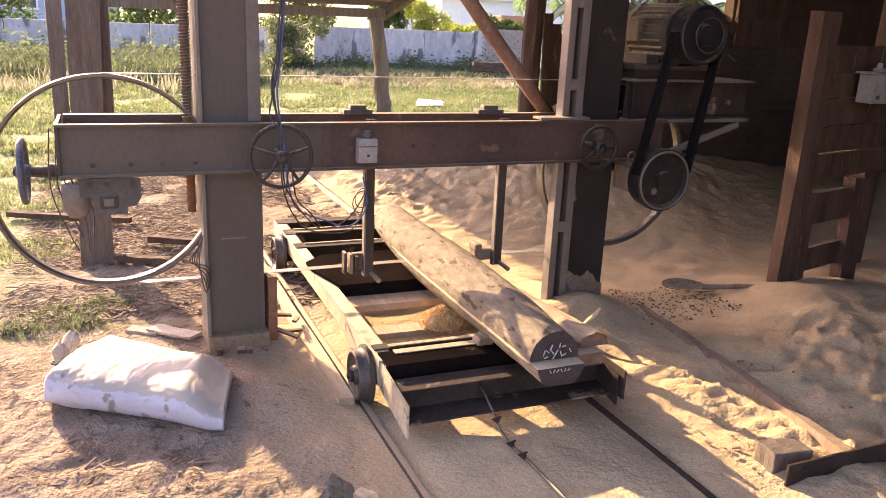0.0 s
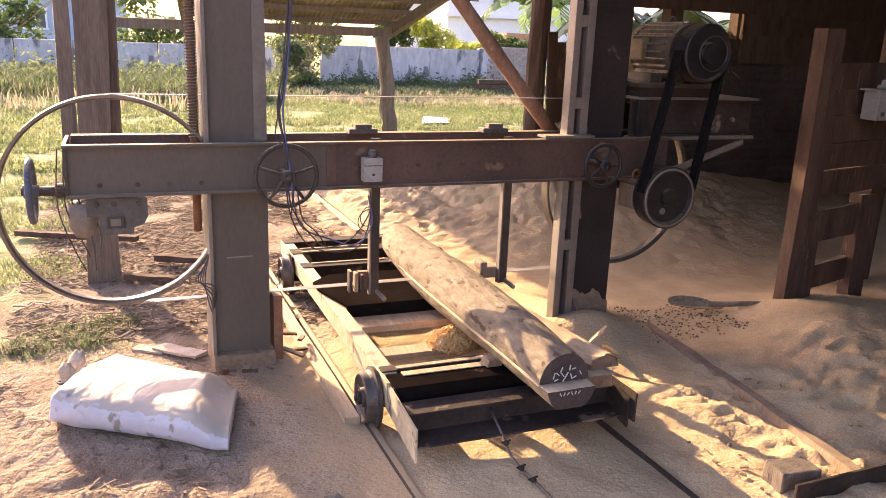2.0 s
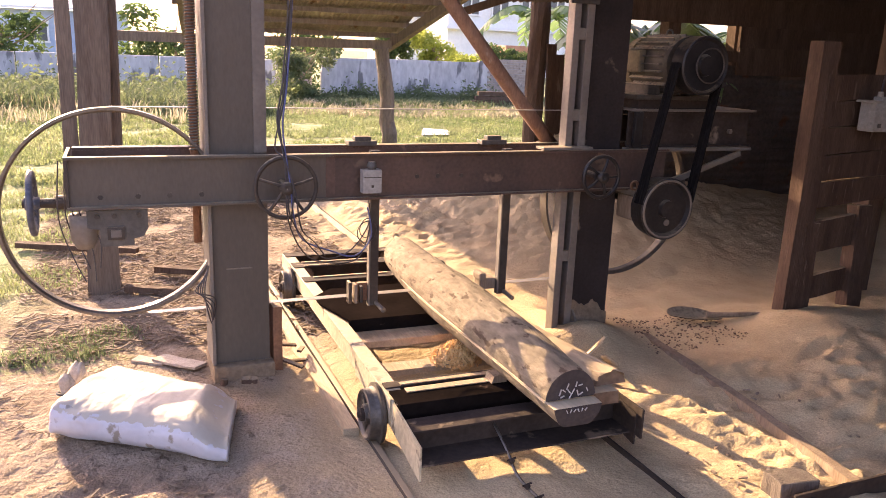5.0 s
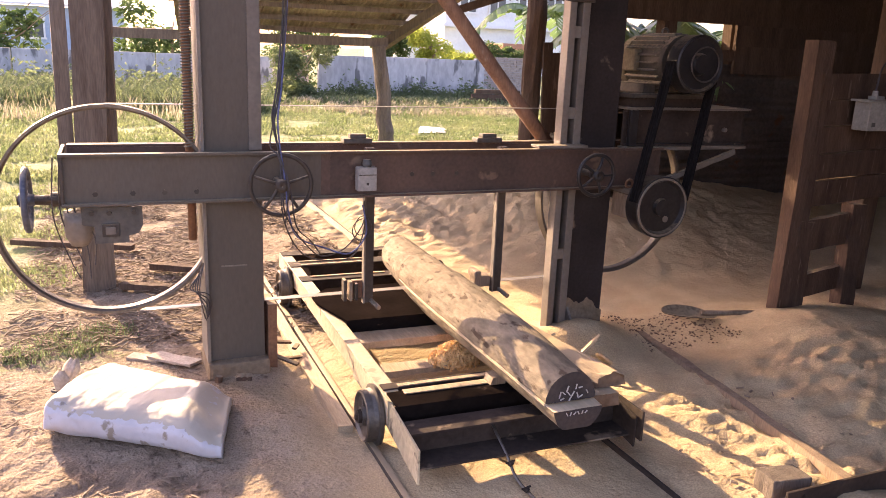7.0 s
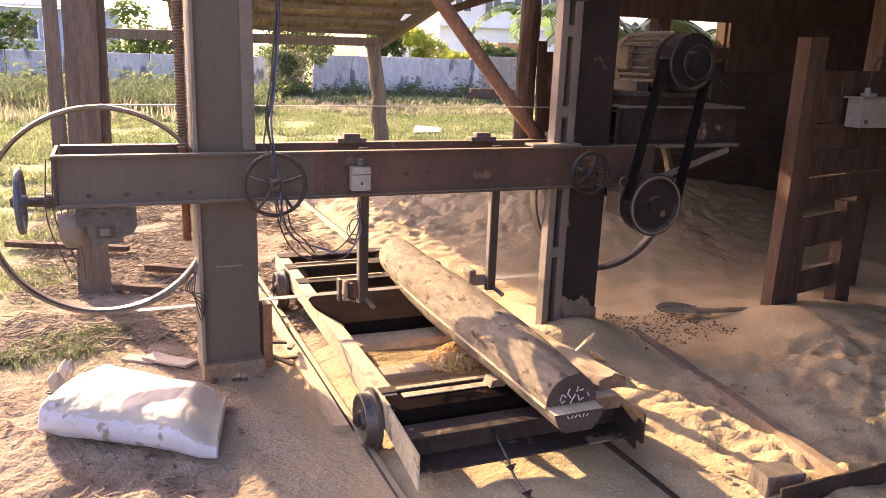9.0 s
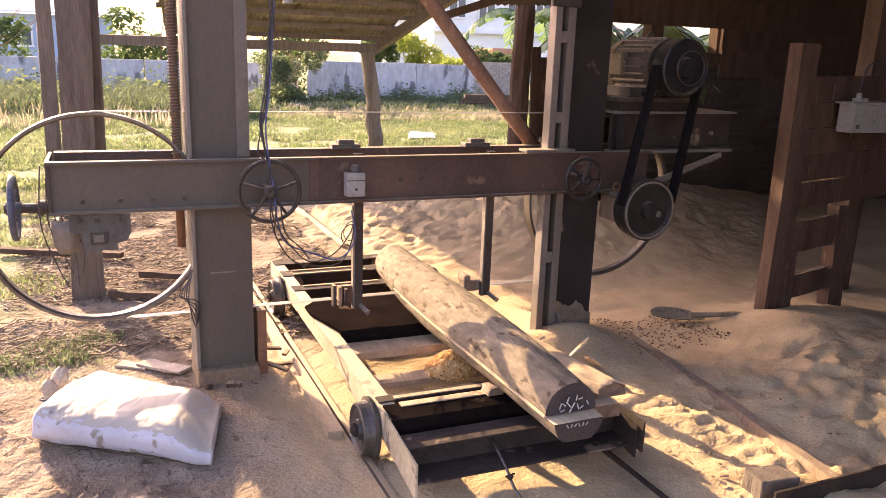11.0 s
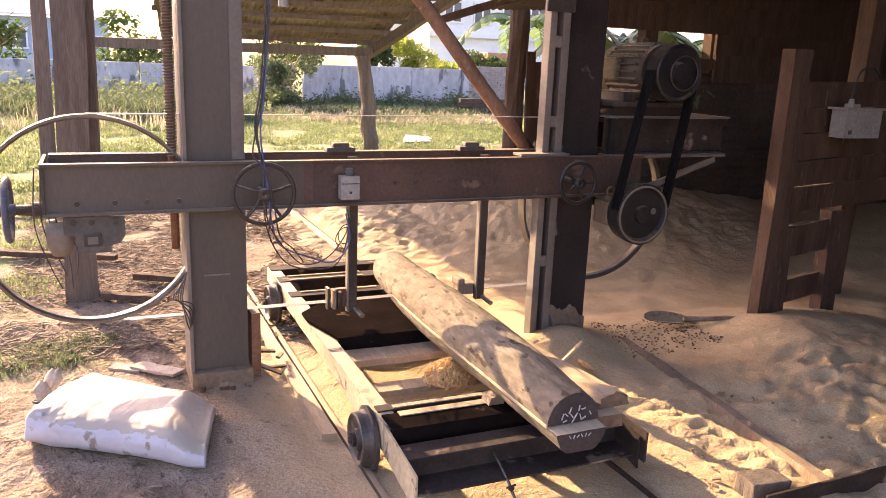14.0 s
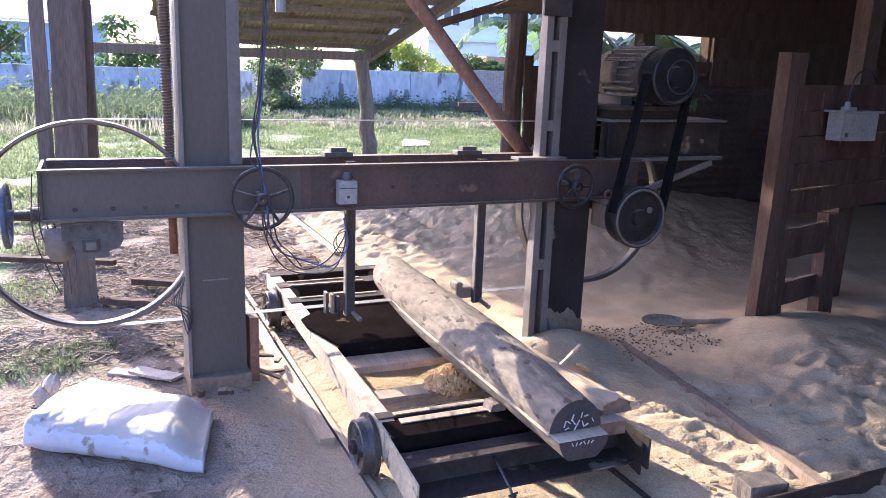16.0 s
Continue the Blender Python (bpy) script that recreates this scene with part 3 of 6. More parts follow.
def saw_shed():
    """Dark tin shed on the right of the saw: back wall, roof, frame, added unseen side wall."""
    th = thing("wall_back", (6.5, 5.95, 0), "dark rusty corrugated tin wall behind drifted sawdust", "wall", kind="structure")
    for row in range(2):
        for k in range(6):
            bm = B()
            x0 = 4.15 + k * 0.92
            z0 = -0.1 + row * 0.86
            zt = 0.94 if row == 0 else 0.82
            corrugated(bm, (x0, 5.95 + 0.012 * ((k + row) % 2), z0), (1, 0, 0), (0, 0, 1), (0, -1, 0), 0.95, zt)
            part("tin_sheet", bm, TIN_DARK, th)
    # boards above, with gaps that let the plants behind be seen
    for k in range(6):
        bm = B()
        timber(bm, (4.1 if k > 1 else 5.42, 5.9 + 0.01 * (k % 2), 1.62 + k * 0.22), (9.8, 5.9 + 0.01 * (k % 2), 1.62 + k * 0.22), 0.03, 0.25, (0, 0, 1), 0.003, k)
        part("board", bm, DARK_TIMBER, th)
    for x in (4.13, 4.72, 5.5, 7.6):
        bm = B()
        timber(bm, (x, 6.03, -0.2), (x, 6.03, 3.0), 0.14, 0.12, (0, 1, 0), 0.006, int(x * 3))
        part("stud", bm, DARK_TIMBER, th)
    bm = B()
    timber(bm, (4.1, 5.93, 1.66), (5.6, 5.93, 1.66), 0.07, 0.10, (0, 0, 1), 0.004, 31)
    timber(bm, (4.05, 5.93, 2.02), (9.8, 5.93, 2.08), 0.07, 0.12, (0, 0, 1), 0.004, 32)
    part("rail", bm, DARK_TIMBER, th)
    # side and front walls are out of view, added to block light
    th2 = thing("unseen_wall_right", (9.3, 2.0, 0), "unseen tin side wall added to keep the shed dark", "wall", kind="structure")
    for k in range(8):
        bm = B()
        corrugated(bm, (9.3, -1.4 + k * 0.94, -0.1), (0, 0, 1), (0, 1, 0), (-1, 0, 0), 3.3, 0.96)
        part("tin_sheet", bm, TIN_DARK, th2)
    th3 = thing("unseen_wall_front", (6.0, -1.3, 0), "unseen tin front wall added to keep the shed dark", "wall", kind="structure")
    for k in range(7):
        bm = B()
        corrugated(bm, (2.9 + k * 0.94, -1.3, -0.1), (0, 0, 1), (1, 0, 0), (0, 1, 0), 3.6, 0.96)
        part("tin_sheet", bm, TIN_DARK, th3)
    # roof over the saw and the shed, open to the left; out-of-view sheets added for shade
    bm = B()
    for k in range(13):
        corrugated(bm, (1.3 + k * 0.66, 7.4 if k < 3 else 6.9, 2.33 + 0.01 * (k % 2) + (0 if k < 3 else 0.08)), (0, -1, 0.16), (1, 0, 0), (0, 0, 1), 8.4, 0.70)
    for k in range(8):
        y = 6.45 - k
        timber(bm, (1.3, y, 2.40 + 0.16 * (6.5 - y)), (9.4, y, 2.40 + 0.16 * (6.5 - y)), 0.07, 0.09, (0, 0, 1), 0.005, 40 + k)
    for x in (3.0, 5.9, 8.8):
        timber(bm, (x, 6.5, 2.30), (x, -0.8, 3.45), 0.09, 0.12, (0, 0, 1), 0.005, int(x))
    ob = solo("ceiling", bm, TIN_DARK, "dark tin roof on round purlins over the saw, unseen span added for shade", "ceiling", at=(5, 2, 2.3), kind="structure")
    # broken eave sheet hanging out over the gap
    bm = B()
    corrugated(bm, (3.55, 7.15, 2.10), (0.0, -1, 0.16), (1, 0, 0.05), (0, 0, 1), 1.3, 1.5)
    solo("eave_sheet", bm, TIN_DARK, "bent dark tin sheet hanging out at the eave", "roofing sheet", at=(4, 7, 2.1))
    bm = B()
    timber(bm, (3.15, 7.2, 1.98), (4.5, 6.2, 2.5), 0.05, 0.07, (0, 0, 1), 0.004, 77)
    solo("eave_pole", bm, DARK_TIMBER, "slanting brown pole under the eave", "pole", at=(3.2, 7.2, 2.0))


saw_shed()

# stack of dark boards leaning beside the tall post
for k in range(3):
    bm = B()
    timber(bm, (4.18 + k * 0.10, 7.1 + 0.03 * k, 0.05), (4.16 + k * 0.10, 7.18, 1.72 - 0.1 * k), 0.10, 0.03, (0, 1, 0), 0.003, 60 + k)
    solo("leaning_board", bm, RED_WOOD, "dark red-brown board leaning by the tall post", "board", at=(4.2, 7.1, 0), group="leaning boards")


def compound_wall():
    th = thing("wall_yard", (8.5, 25.0, 0), "stained grey concrete compound wall at the field's end", "wall", kind="structure")
    x = 6.2
    for k in range(3):
        bm = B()
        w = 1.85
        box(bm, x, x + w - 0.012, 25.0, 25.2, -0.3, 1.30 + 0.012 * (k % 2), 0.01)
        part("panel", bm, CONCRETE, th)
        x += w
    bm = B()
    box(bm, 11.72, 12.02, 24.95, 25.25, -0.3, 1.36, 0.02)
    part("pier", bm, CONCRETE, th)
    data = []
    for j in range(4):
        b = B()
        box(b, -0.115, 0.115, -0.1, 0.1, -0.036, 0.036, 0.006)
        data.append(mesh_of(b, "brick", BRICK))
    rnd = random.Random(5)
    for r in range(16):
        for c in range(8):
            ob = new("brick", data[rnd.randrange(4)])
            ob.parent = th
            wx = 12.15 + c * 0.245 + 0.12 * (r % 2)
            ob.matrix_basis = WORLD_OF[th].inverted() @ pose(wx, 25.05 + rnd.uniform(-0.012, 0.012), 0.16 + r * 0.082, 0, 0, rnd.uniform(-1, 1))
    bm = B()
    box(bm, 12.03, 14.2, 24.99, 25.1, -0.3, 1.40)
    part("mortar", bm, CONCRETE, th)
    th = thing("wall_left", (0, 28, 0), "pale grey compound wall beyond the weeds", "wall", kind="structure")
    for k in range(7):
        bm = B()
        box(bm, -9.0 + k * 2.1, -9.0 + k * 2.1 + 2.06, 28.0, 28.2, -0.3, 1.13, 0.01)
        part("panel", bm, CONCRETE, th)
    th = thing("wall_side", (5.9, 26, 0), "dark stained side wall in the yard's corner", "wall", kind="structure")
    bm = B()
    box(bm, 5.0, 6.15, 26.2, 26.4, -0.3, 1.25, 0.01)
    part("panel", bm, BRICK, th)


compound_wall()


def window(th, x, y, z, w, h, bars=2):
    bm = B()
    box(bm, x - w / 2, x + w / 2, y - 0.08, y + 0.02, z - h / 2, z + h / 2)
    p = part("window", bm, GLASS_DARK, th)
    bm = B()
    for k in range(bars + 1):
        xx = x - w / 2 + w * k / bars
        box(bm, xx - 0.05, xx + 0.05, y - 0.14, y - 0.02, z - h / 2, z + h / 2)
    for zz in (z - h / 2, z + h / 2):
        box(bm, x - w / 2 - 0.1, x + w / 2 + 0.1, y - 0.16, y - 0.02, zz - 0.06, zz + 0.06)
    part("frame", bm, WHITE_WALL, p)


def houses():
    th = thing("white_building", (27, 52, 0), "white painted multi-storey building behind the wall", "building")
    bm = B()
    box(bm, 21.8, 32, 52, 62, 0, 11, 0.05)
    part("wall", bm, WHITE_WALL, th)
    for st in range(3):
        for k in range(4):
            window(th, 23.5 + k * 2.3, 52, 4.9 + st * 3.0, 1.3, 1.4)
    bm = B()
    box(bm, 21.5, 32.3, 51.5, 52, 3.2, 3.4)
    part("ledge", bm, WHITE_WALL, th)
    th = thing("grey_house", (20, 58, 0), "pale house with a grilled balcony behind trees", "building")
    bm = B()
    box(bm, 20.3, 24, 58, 66, 0, 4.6, 0.05)
    box(bm, 20.0, 24, 57.6, 66.4, 4.6, 4.85)
    part("wall", bm, WHITE_WALL, th)
    window(th, 21.4, 58, 3.0, 1.2, 1.3, 3)
    window(th, 23.0, 58, 3.0, 1.2, 1.3, 3)
    th = thing("blue_house", (-4, 55, 0), "pale blue house with a light roof across the field", "building")
    bm = B()
    box(bm, -12, 1.2, 55, 64, 0, 3.2, 0.05)
    part("wall", bm, BLUE_WALL, th)
    for k in range(4):
        window(th, -10 + k * 3, 55, 1.9, 1.2, 1.2)
    bm = B()
    prism(bm, [(-12.6, 54.4, 3.2), (1.8, 54.4, 3.2), (1.0, 59, 4.4), (-11.8, 59, 4.4)], (0, 0, 0.15))
    part("roof", bm, WHITE_WALL, th)
    th = thing("brick_hut", (19, 36, 0), "small red brick hut beside the white building", "building")
    bm = B()
    box(bm, 18.3, 19.7, 36, 38, 0, 2.05, 0.02)
    part("wall", bm, TILE_ROOF, th)


houses()


# ---- plants ----
def leaf_mesh(points, size, seed, aspect=0.45, droop=0.3):
    """Many small bent leaves about the given points, in one mesh."""
    rnd = random.Random(seed)
    verts, faces = [], []
    for p in points:
        d = Vector((rnd.gauss(0, 1), rnd.gauss(0, 1), rnd.gauss(0.2, 0.7))).normalized()
        s = d.orthogonal().normalized()
        s = (Matrix.Rotation(rnd.uniform(0, 6.28), 3, d) @ s)
        l = size * rnd.uniform(0.6, 1.4)
        b = len(verts)
        mid = Vector(p) + d * l * 0.5
        tip = Vector(p) + d * l + Vector((0, 0, -l * droop))
        verts += [Vector(p), mid + s * l * aspect * 0.5, tip, mid - s * l * aspect * 0.5]
        faces.append((b, b + 1, b + 2, b + 3))
    return verts, faces


def from_lists(name, verts, faces, material):
    me = bpy.data.meshes.new(name)
    me.from_pydata([tuple(v) for v in verts], [], faces)
    me.materials.append(material)
    return me


def crown_points(c, r, n, seed, lumps=9):
    rnd = random.Random(seed)
    cs = [(Vector(c) + Vector((rnd.uniform(-1, 1) * r[0], rnd.uniform(-1, 1) * r[1], rnd.uniform(-0.8, 1) * r[2])) * 0.72, rnd.uniform(0.25, 0.5)) for _ in range(lumps)]
    out = []
    for _ in range(n):
        cc, k = rnd.choice(cs)
        v = Vector((rnd.gauss(0, 1), rnd.gauss(0, 1), rnd.gauss(0, 1))).normalized() * rnd.uniform(0.55, 1.05) * k
        out.append(cc + Vector((v.x * r[0], v.y * r[1], v.z * r[2])))
    return out


def tree(name, x, y, h, r, material, label, seed, n=1500, leaf=0.22, trunk=0.1):
    th = thing(name, (x, y, 0), label, "tree" if h > 2 else "bush")
    rnd = random.Random(seed)
    bm = B()
    top = Vector((x, y, h - r[2] * 0.6))
    pole(bm, (x, y, -0.2), top, trunk, trunk * 0.4, seed, 8, 0.03)
    for k in range(6):
        a = rnd.uniform(0, 6.28)
        s = Vector((x, y, 0)).lerp(top, rnd.uniform(0.5, 0.9))
        tube(bm, [s, s + Vector((math.cos(a) * r[0] * 0.4, math.sin(a) * r[1] * 0.4, r[2] * 0.3)), s + Vector((math.cos(a) * r[0] * 0.75, math.sin(a) * r[1] * 0.75, r[2] * 0.7))], trunk * 0.4, 5, trunk * 0.1)
    part("trunk", bm, OLD_WOOD, th)
    v, f = leaf_mesh(crown_points((0, 0, h - r[2]), r, n, seed), leaf, seed)
    ob = new("crown", from_lists("crown", v, f, material))
    ob.parent = th


tree("bush", 11.0, 27.5, 2.45, (0.85, 0.8, 0.9), LEAF_LIGHT, "sunlit yellow-green bush above the wall", 1, 4200, 0.13)
tree("tree", 9.9, 29, 3.0, (0.9, 1.0, 1.4), LEAF, "dark green tree behind the concrete wall", 2, 4680, 0.14)
tree("tree", 7.0, 31, 2.6, (2.0, 1.5, 1.3), LEAF, "dark green tree beyond the corner of the wall", 3, 4680, 0.14)
tree("tree", 15.2, 30, 2.0, (1.1, 1.0, 0.7), LEAF, "low green tree in front of the white building", 4, 3900, 0.14)
tree("bush", 13.2, 29, 1.65, (0.9, 0.9, 0.45), LEAF_LIGHT, "light green bush along the top of the wall", 6, 1820, 0.14)
tree("bush", 5.35, 24.2, 2.0, (1.0, 0.8, 1.25), WEED, "tall green shrub in front of the side wall", 7, 3900, 0.14, 0.05)
tree("tree", 2.6, 36, 3.0, (2.4, 1.5, 1.5), LEAF, "green tree behind the pale wall", 8, 1500, 0.3)
tree("tree", -3.6, 33, 3.0, (2.6, 1.5, 1.6), LEAF, "hazy green tree at the field's edge", 9, 1800, 0.3)
tree("tree", -8.0, 31, 3.2, (2.6, 1.5, 1.7), LEAF, "hazy green tree far across the field", 10, 1500, 0.3)


def banana(x, y, h, seed, label, leaves=7, length=1.5):
    """A banana plant: stout stem and long split leaves."""
    rnd = random.Random(seed)
    th = thing("banana_plant", (x, y, 0), label, "plant", group="banana plants")
    bm = B()
    pole(bm, (x, y, -0.1), (x, y, h), 0.13, 0.08, seed, 10, 0.01)
    part("stem", bm, WEED, th)
    for k in range(leaves):
        a = 6.283 * k / leaves + rnd.uniform(-0.3, 0.3)
        out = Vector((math.cos(a), math.sin(a), 0))
        side = Vector((-out.y, out.x, 0))
        ln = length * rnd.uniform(0.8, 1.1)
        bm = B()
        p = lambda s: Vector((x, y, h)) + out * ln * s * 0.85 + Vector((0, 0, ln * (0.75 * s - 1.0 * s * s)))
        tube(bm, [p(s) for s in (0, 0.25, 0.5, 0.75, 1.0)], 0.018, 5, 0.006)
        for j in range(16):
            s0, s1 = 0.14 + j * 0.053, 0.14 + (j + 0.86) * 0.053
            w = 0.30 * math.sin(math.pi * min(1, 0.12 + s0 * 0.88)) ** 0.6
            for sg in (-1, 1):
                dr = Vector((0, 0, -0.10 - 0.12 * rnd.random()))
                q = [p(s0), p(s1), p(s1) + side * sg * w + dr + out * 0.08, p(s0) + side * sg * w + dr + out * 0.06]
                bm.faces.new([bm.verts.new(v) for v in q])
        part("leaf", bm, BANANA, th)


banana(5.3, 7.3, 1.80, 1, "banana plant with split green leaves behind the shed")
banana(6.3, 7.5, 1.72, 2, "banana plant with drooping leaves outside the wall opening")
banana(9.0, 16.0, 2.4, 3, "banana plant with yellowed ragged leaves by the yard", 8, 1.9)


def stuff(name, verts, faces, material, label, category):
    tagged(new(name, from_lists(name, verts, faces, material)), label, category, kind="stuff")


def blades(n, xr, yr, hr, seed, keep, width=0.012, per=5, spread=0.06):
    """Tufts of bent blades on the ground."""
    rnd = random.Random(seed)
    verts, faces = [], []
    for _ in range(n):
        x, y = rnd.uniform(*xr), yr[0] + (yr[1] - yr[0]) * rnd.random() ** 1.3
        if not keep(x, y, rnd):
            continue
        for _ in range(per):
            a, h = rnd.uniform(0, 6.28), rnd.uniform(*hr)
            bx, by = x + rnd.gauss(0, spread), y + rnd.gauss(0, spread)
            z = ground_z(bx, by) - 0.01
            d = Vector((math.cos(a), math.sin(a), 0))
            s = Vector((-d.y, d.x, 0)) * width * rnd.uniform(0.6, 1.3) * (0.6 + y * 0.03)
            p0, p1 = Vector((bx, by, z)), Vector((bx, by, z)) + d * h * 0.2 + Vector((0, 0, h * 0.65))
            p2 = p1 + d * h * 0.45 + Vector((0, 0, h * 0.3))
            b = len(verts)
            verts += [p0 - s, p0 + s, p1 + s * 0.7, p1 - s * 0.7, p2]
            faces += [(b, b + 1, b + 2, b + 3), (b + 3, b + 2, b + 4)]
    return verts, faces


def clump(x, y, s=0.35):
    return noise.noise(Vector((x * s, y * s, 7.0)))


v, f = blades(24000, (-4, 13), (9.6, 25), (0.03, 0.11), 1, lambda x, y, r: clump(x, y, 0.7) > -0.35 and not (2.0 < x < 6 and y < 10.3))
stuff("grass", v, f, GRASS, "short sunlit green and straw grass in the field", "grass")
v, f = blades(3200, (-1.8, 0.15), (4.9, 9.5), (0.02, 0.07), 2, lambda x, y, r: clump(x, y, 1.2) > -0.05 + 0.5 * (x > -0.3), 0.006, 6, 0.05)
stuff("grass", v, f, GRASS, "patchy short grass beside the saw", "grass")
v, f = blades(260, (-0.75, 0.05), (4.15, 4.55), (0.02, 0.065), 3, lambda x, y, r: clump(x, y, 2.5) > -0.1, 0.004, 6, 0.03)
stuff("grass", v, f, WEED, "small tuft of green grass on the bare earth", "grass")
v, f = blades(2600, (-8, 3.4), (18.5, 27), (0.2, 0.65), 4, lambda x, y, r: clump(x, y, 0.4) > -0.25, 0.018, 5, 0.14)
stuff("weeds", v, f, WEED, "tall green weeds along the far wall", "weeds")
v, f = blades(700, (-8, 2.6), (16.5, 24), (0.2, 0.45), 5, lambda x, y, r: clump(x, y, 0.5) > 0.0, 0.012, 4, 0.16)
stuff("seed_grass", v, f, DRY, "pale dry seed heads among the weeds", "weeds")
v, f = blades(1100, (4.4, 14), (21.5, 24.9), (0.08, 0.28), 6, lambda x, y, r: clump(x, y, 0.5) > -0.2, 0.02, 5, 0.12)
stuff("weeds", v, f, WEED, "green weeds at the foot of the concrete wall", "weeds")
v, f = blades(1500, (4.0, 14), (18.0, 23), (0.08, 0.22), 8, lambda x, y, r: clump(x, y, 0.8) > 0.0, 0.018, 4, 0.12)
stuff("seed_grass", v, f, DRY, "pale dry grass in front of the weeds", "weeds")
rw = random.Random(3)
pts = []
for _ in range(120):
    x, y = rw.uniform(4.8, 12.6), rw.uniform(23.0, 24.8)
    hh = (0.30 + 0.35 * max(0, clump(x, 3.0, 0.8) + 0.25)) * smoothstep(22.8, 24.6, y)
    for _ in range(55):
        pts.append((x + rw.gauss(0, 0.22), y + rw.gauss(0, 0.15), abs(rw.gauss(0, 0.5)) * hh + 0.03))
v, f = leaf_mesh(pts, 0.13, 9)
stuff("creeper", v, f, WEED, "leafy dark green growth along the wall's foot", "weeds")
pts = []
for _ in range(160):
    x, y = rw.uniform(-7, 4.2), rw.uniform(21, 27.5)
    hh = 0.35 + 0.55 * max(0, clump(x, y, 0.5) + 0.3)
    for _ in range(45):
        pts.append((x + rw.gauss(0, 0.28), y + rw.gauss(0, 0.2), abs(rw.gauss(0, 0.55)) * hh + 0.03))
v, f = leaf_mesh(pts, 0.15, 10)
stuff("undergrowth", v, f, WEED, "light green leafy undergrowth before the pale wall", "weeds")


def litter(n, xr, yr, seed, keep, lr=(0.03, 0.14), wr=(0.003, 0.012)):
    """Scraps of bark and straw lying about."""
    rnd = random.Random(seed)
    verts, faces = [], []
    for _ in range(n):
        x, y = rnd.uniform(*xr), rnd.uniform(*yr)
        if not keep(x, y):
            continue
        a, l, w = rnd.gauss(0.2, 0.9), rnd.uniform(*lr) * 0.5, rnd.uniform(*wr) * 0.5
        d, s = Vector((math.cos(a), math.sin(a), 0)), Vector((-math.sin(a), math.cos(a), 0))
        z = ground_z(x, y) + 0.004
        tilt = rnd.uniform(-1, 1) * min(0.012, l * 0.4)
        b = len(verts)
        c = Vector((x, y, z))
        for zz in (0, w * 1.2):
            for p, q in ((-1, -1), (1, -1), (1, 1), (-1, 1)):
                verts.append(c + d * l * p + s * w * q + Vector((0, 0, zz + tilt * p + abs(tilt))))
        faces += [(b, b + 3, b + 2, b + 1), (b + 4, b + 5, b + 6, b + 7)] + [(b + k, b + (k + 1) % 4, b + 4 + (k + 1) % 4, b + 4 + k) for k in range(4)]
    return verts, faces


v, f = litter(9000, (-0.6, 1.6), (4.2, 9.5), 1, lambda x, y: clump(x, y, 1.5) > -0.35, (0.02, 0.11), (0.003, 0.010))
stuff("litter", v, f, STRAW, "brown bark strips and straw strewn on the earth", "litter")
v, f = litter(900, (-1.3, 0.5), (2.2, 4.4), 2, lambda x, y: clump(x, y, 2.5) > 0.05, (0.01, 0.07), (0.002, 0.008))
stuff("litter", v, f, STRAW, "fine straw scraps on the trodden earth", "litter")
v, f = litter(420, (2.7, 3.35), (3.25, 3.8), 3, lambda x, y: clump(x, y, 3) > -0.3, (0.004, 0.016), (0.003, 0.010))
stuff("litter", v, f, RED_WOOD, "dark bark crumbs around the shovel", "litter")
v, f = litter(60, (2.1, 3.1), (1.9, 2.8), 4, lambda x, y: clump(x, y, 3) > 0.1, (0.01, 0.035), (0.004, 0.014))
stuff("litter", v, f, OLD_WOOD, "scattered bark crumbs on bright sawdust", "litter")


# ---- the band saw ----
YW = 3.75          # plane of the saw's wheels and blade
saw = thing("band_saw", (1.2, 3.75, 0), "large horizontal band saw of dark dusty steel with twin beams", "band saw")


def channel(x0, x1, y_web, y_flange, z0, z1, t=0.012):
    """A long channel: upright web and two flanges."""
    bm = B()
    ya, yb = sorted((y_web, y_web + (t if y_flange > y_web else -t)))
    box(bm, x0, x1, ya, yb, z0 + t, z1 - t)
    fa, fb = sorted((y_web, y_flange))
    box(bm, x0, x1, fa, fb, z1 - t, z1, 0.002)
    box(bm, x0, x1, fa, fb, z0, z0 + t, 0.002)
    return bm


# front channel: grey-brown at one end, red-brown from the middle on
bm = channel(-0.21, 0.93, 3.60, 3.56, 0.896, 1.120)
part("front_beam", bm, POST_GREY, saw, "dusty grey-brown front beam end")
bm = channel(0.93, 2.86, 3.60, 3.56, 0.896, 1.120)
part("front_beam", bm, BEAM_RED, saw, "red-brown painted front beam")
bm = channel(-0.19, 2.86, 3.88, 3.94, 1.04, 1.122)
part("rear_beam", bm, BEAM_RED, saw)
bm = B()
box(bm, -0.19, 2.86, 3.88, 3.94, 0.896, 0.93, 0.003)
part("rear_rail", bm, BEAM_RED, saw)
for x in (-0.15, 0.52, 2.46, 2.80):
    bm = B()
    box(bm, x - 0.04, x + 0.04, 3.885, 3.935, 0.93, 1.04)
    part("batten", bm, BEAM_RED, saw)
bm = B()
box(bm, -0.213, -0.2, 3.57, 3.93, 0.90, 1.118)
part("end_plate", bm, STEEL, saw)
bm = B()
box(bm, 0.90, 0.945, 3.585, 3.597, 0.91, 1.105, 0.002)
part("splice_plate", bm, BEAM_RED, saw)
for x in (-0.08, 0.07, 0.2, 0.335, 1.36, 1.47, 1.60):
    bm = B()
    z = 0.945 if x < 1 else 1.0
    cyl(bm, (x, 3.602, z), (x, 3.585, z), 0.013, 0.012, 6)
    part("bolt", bm, STEEL, saw)
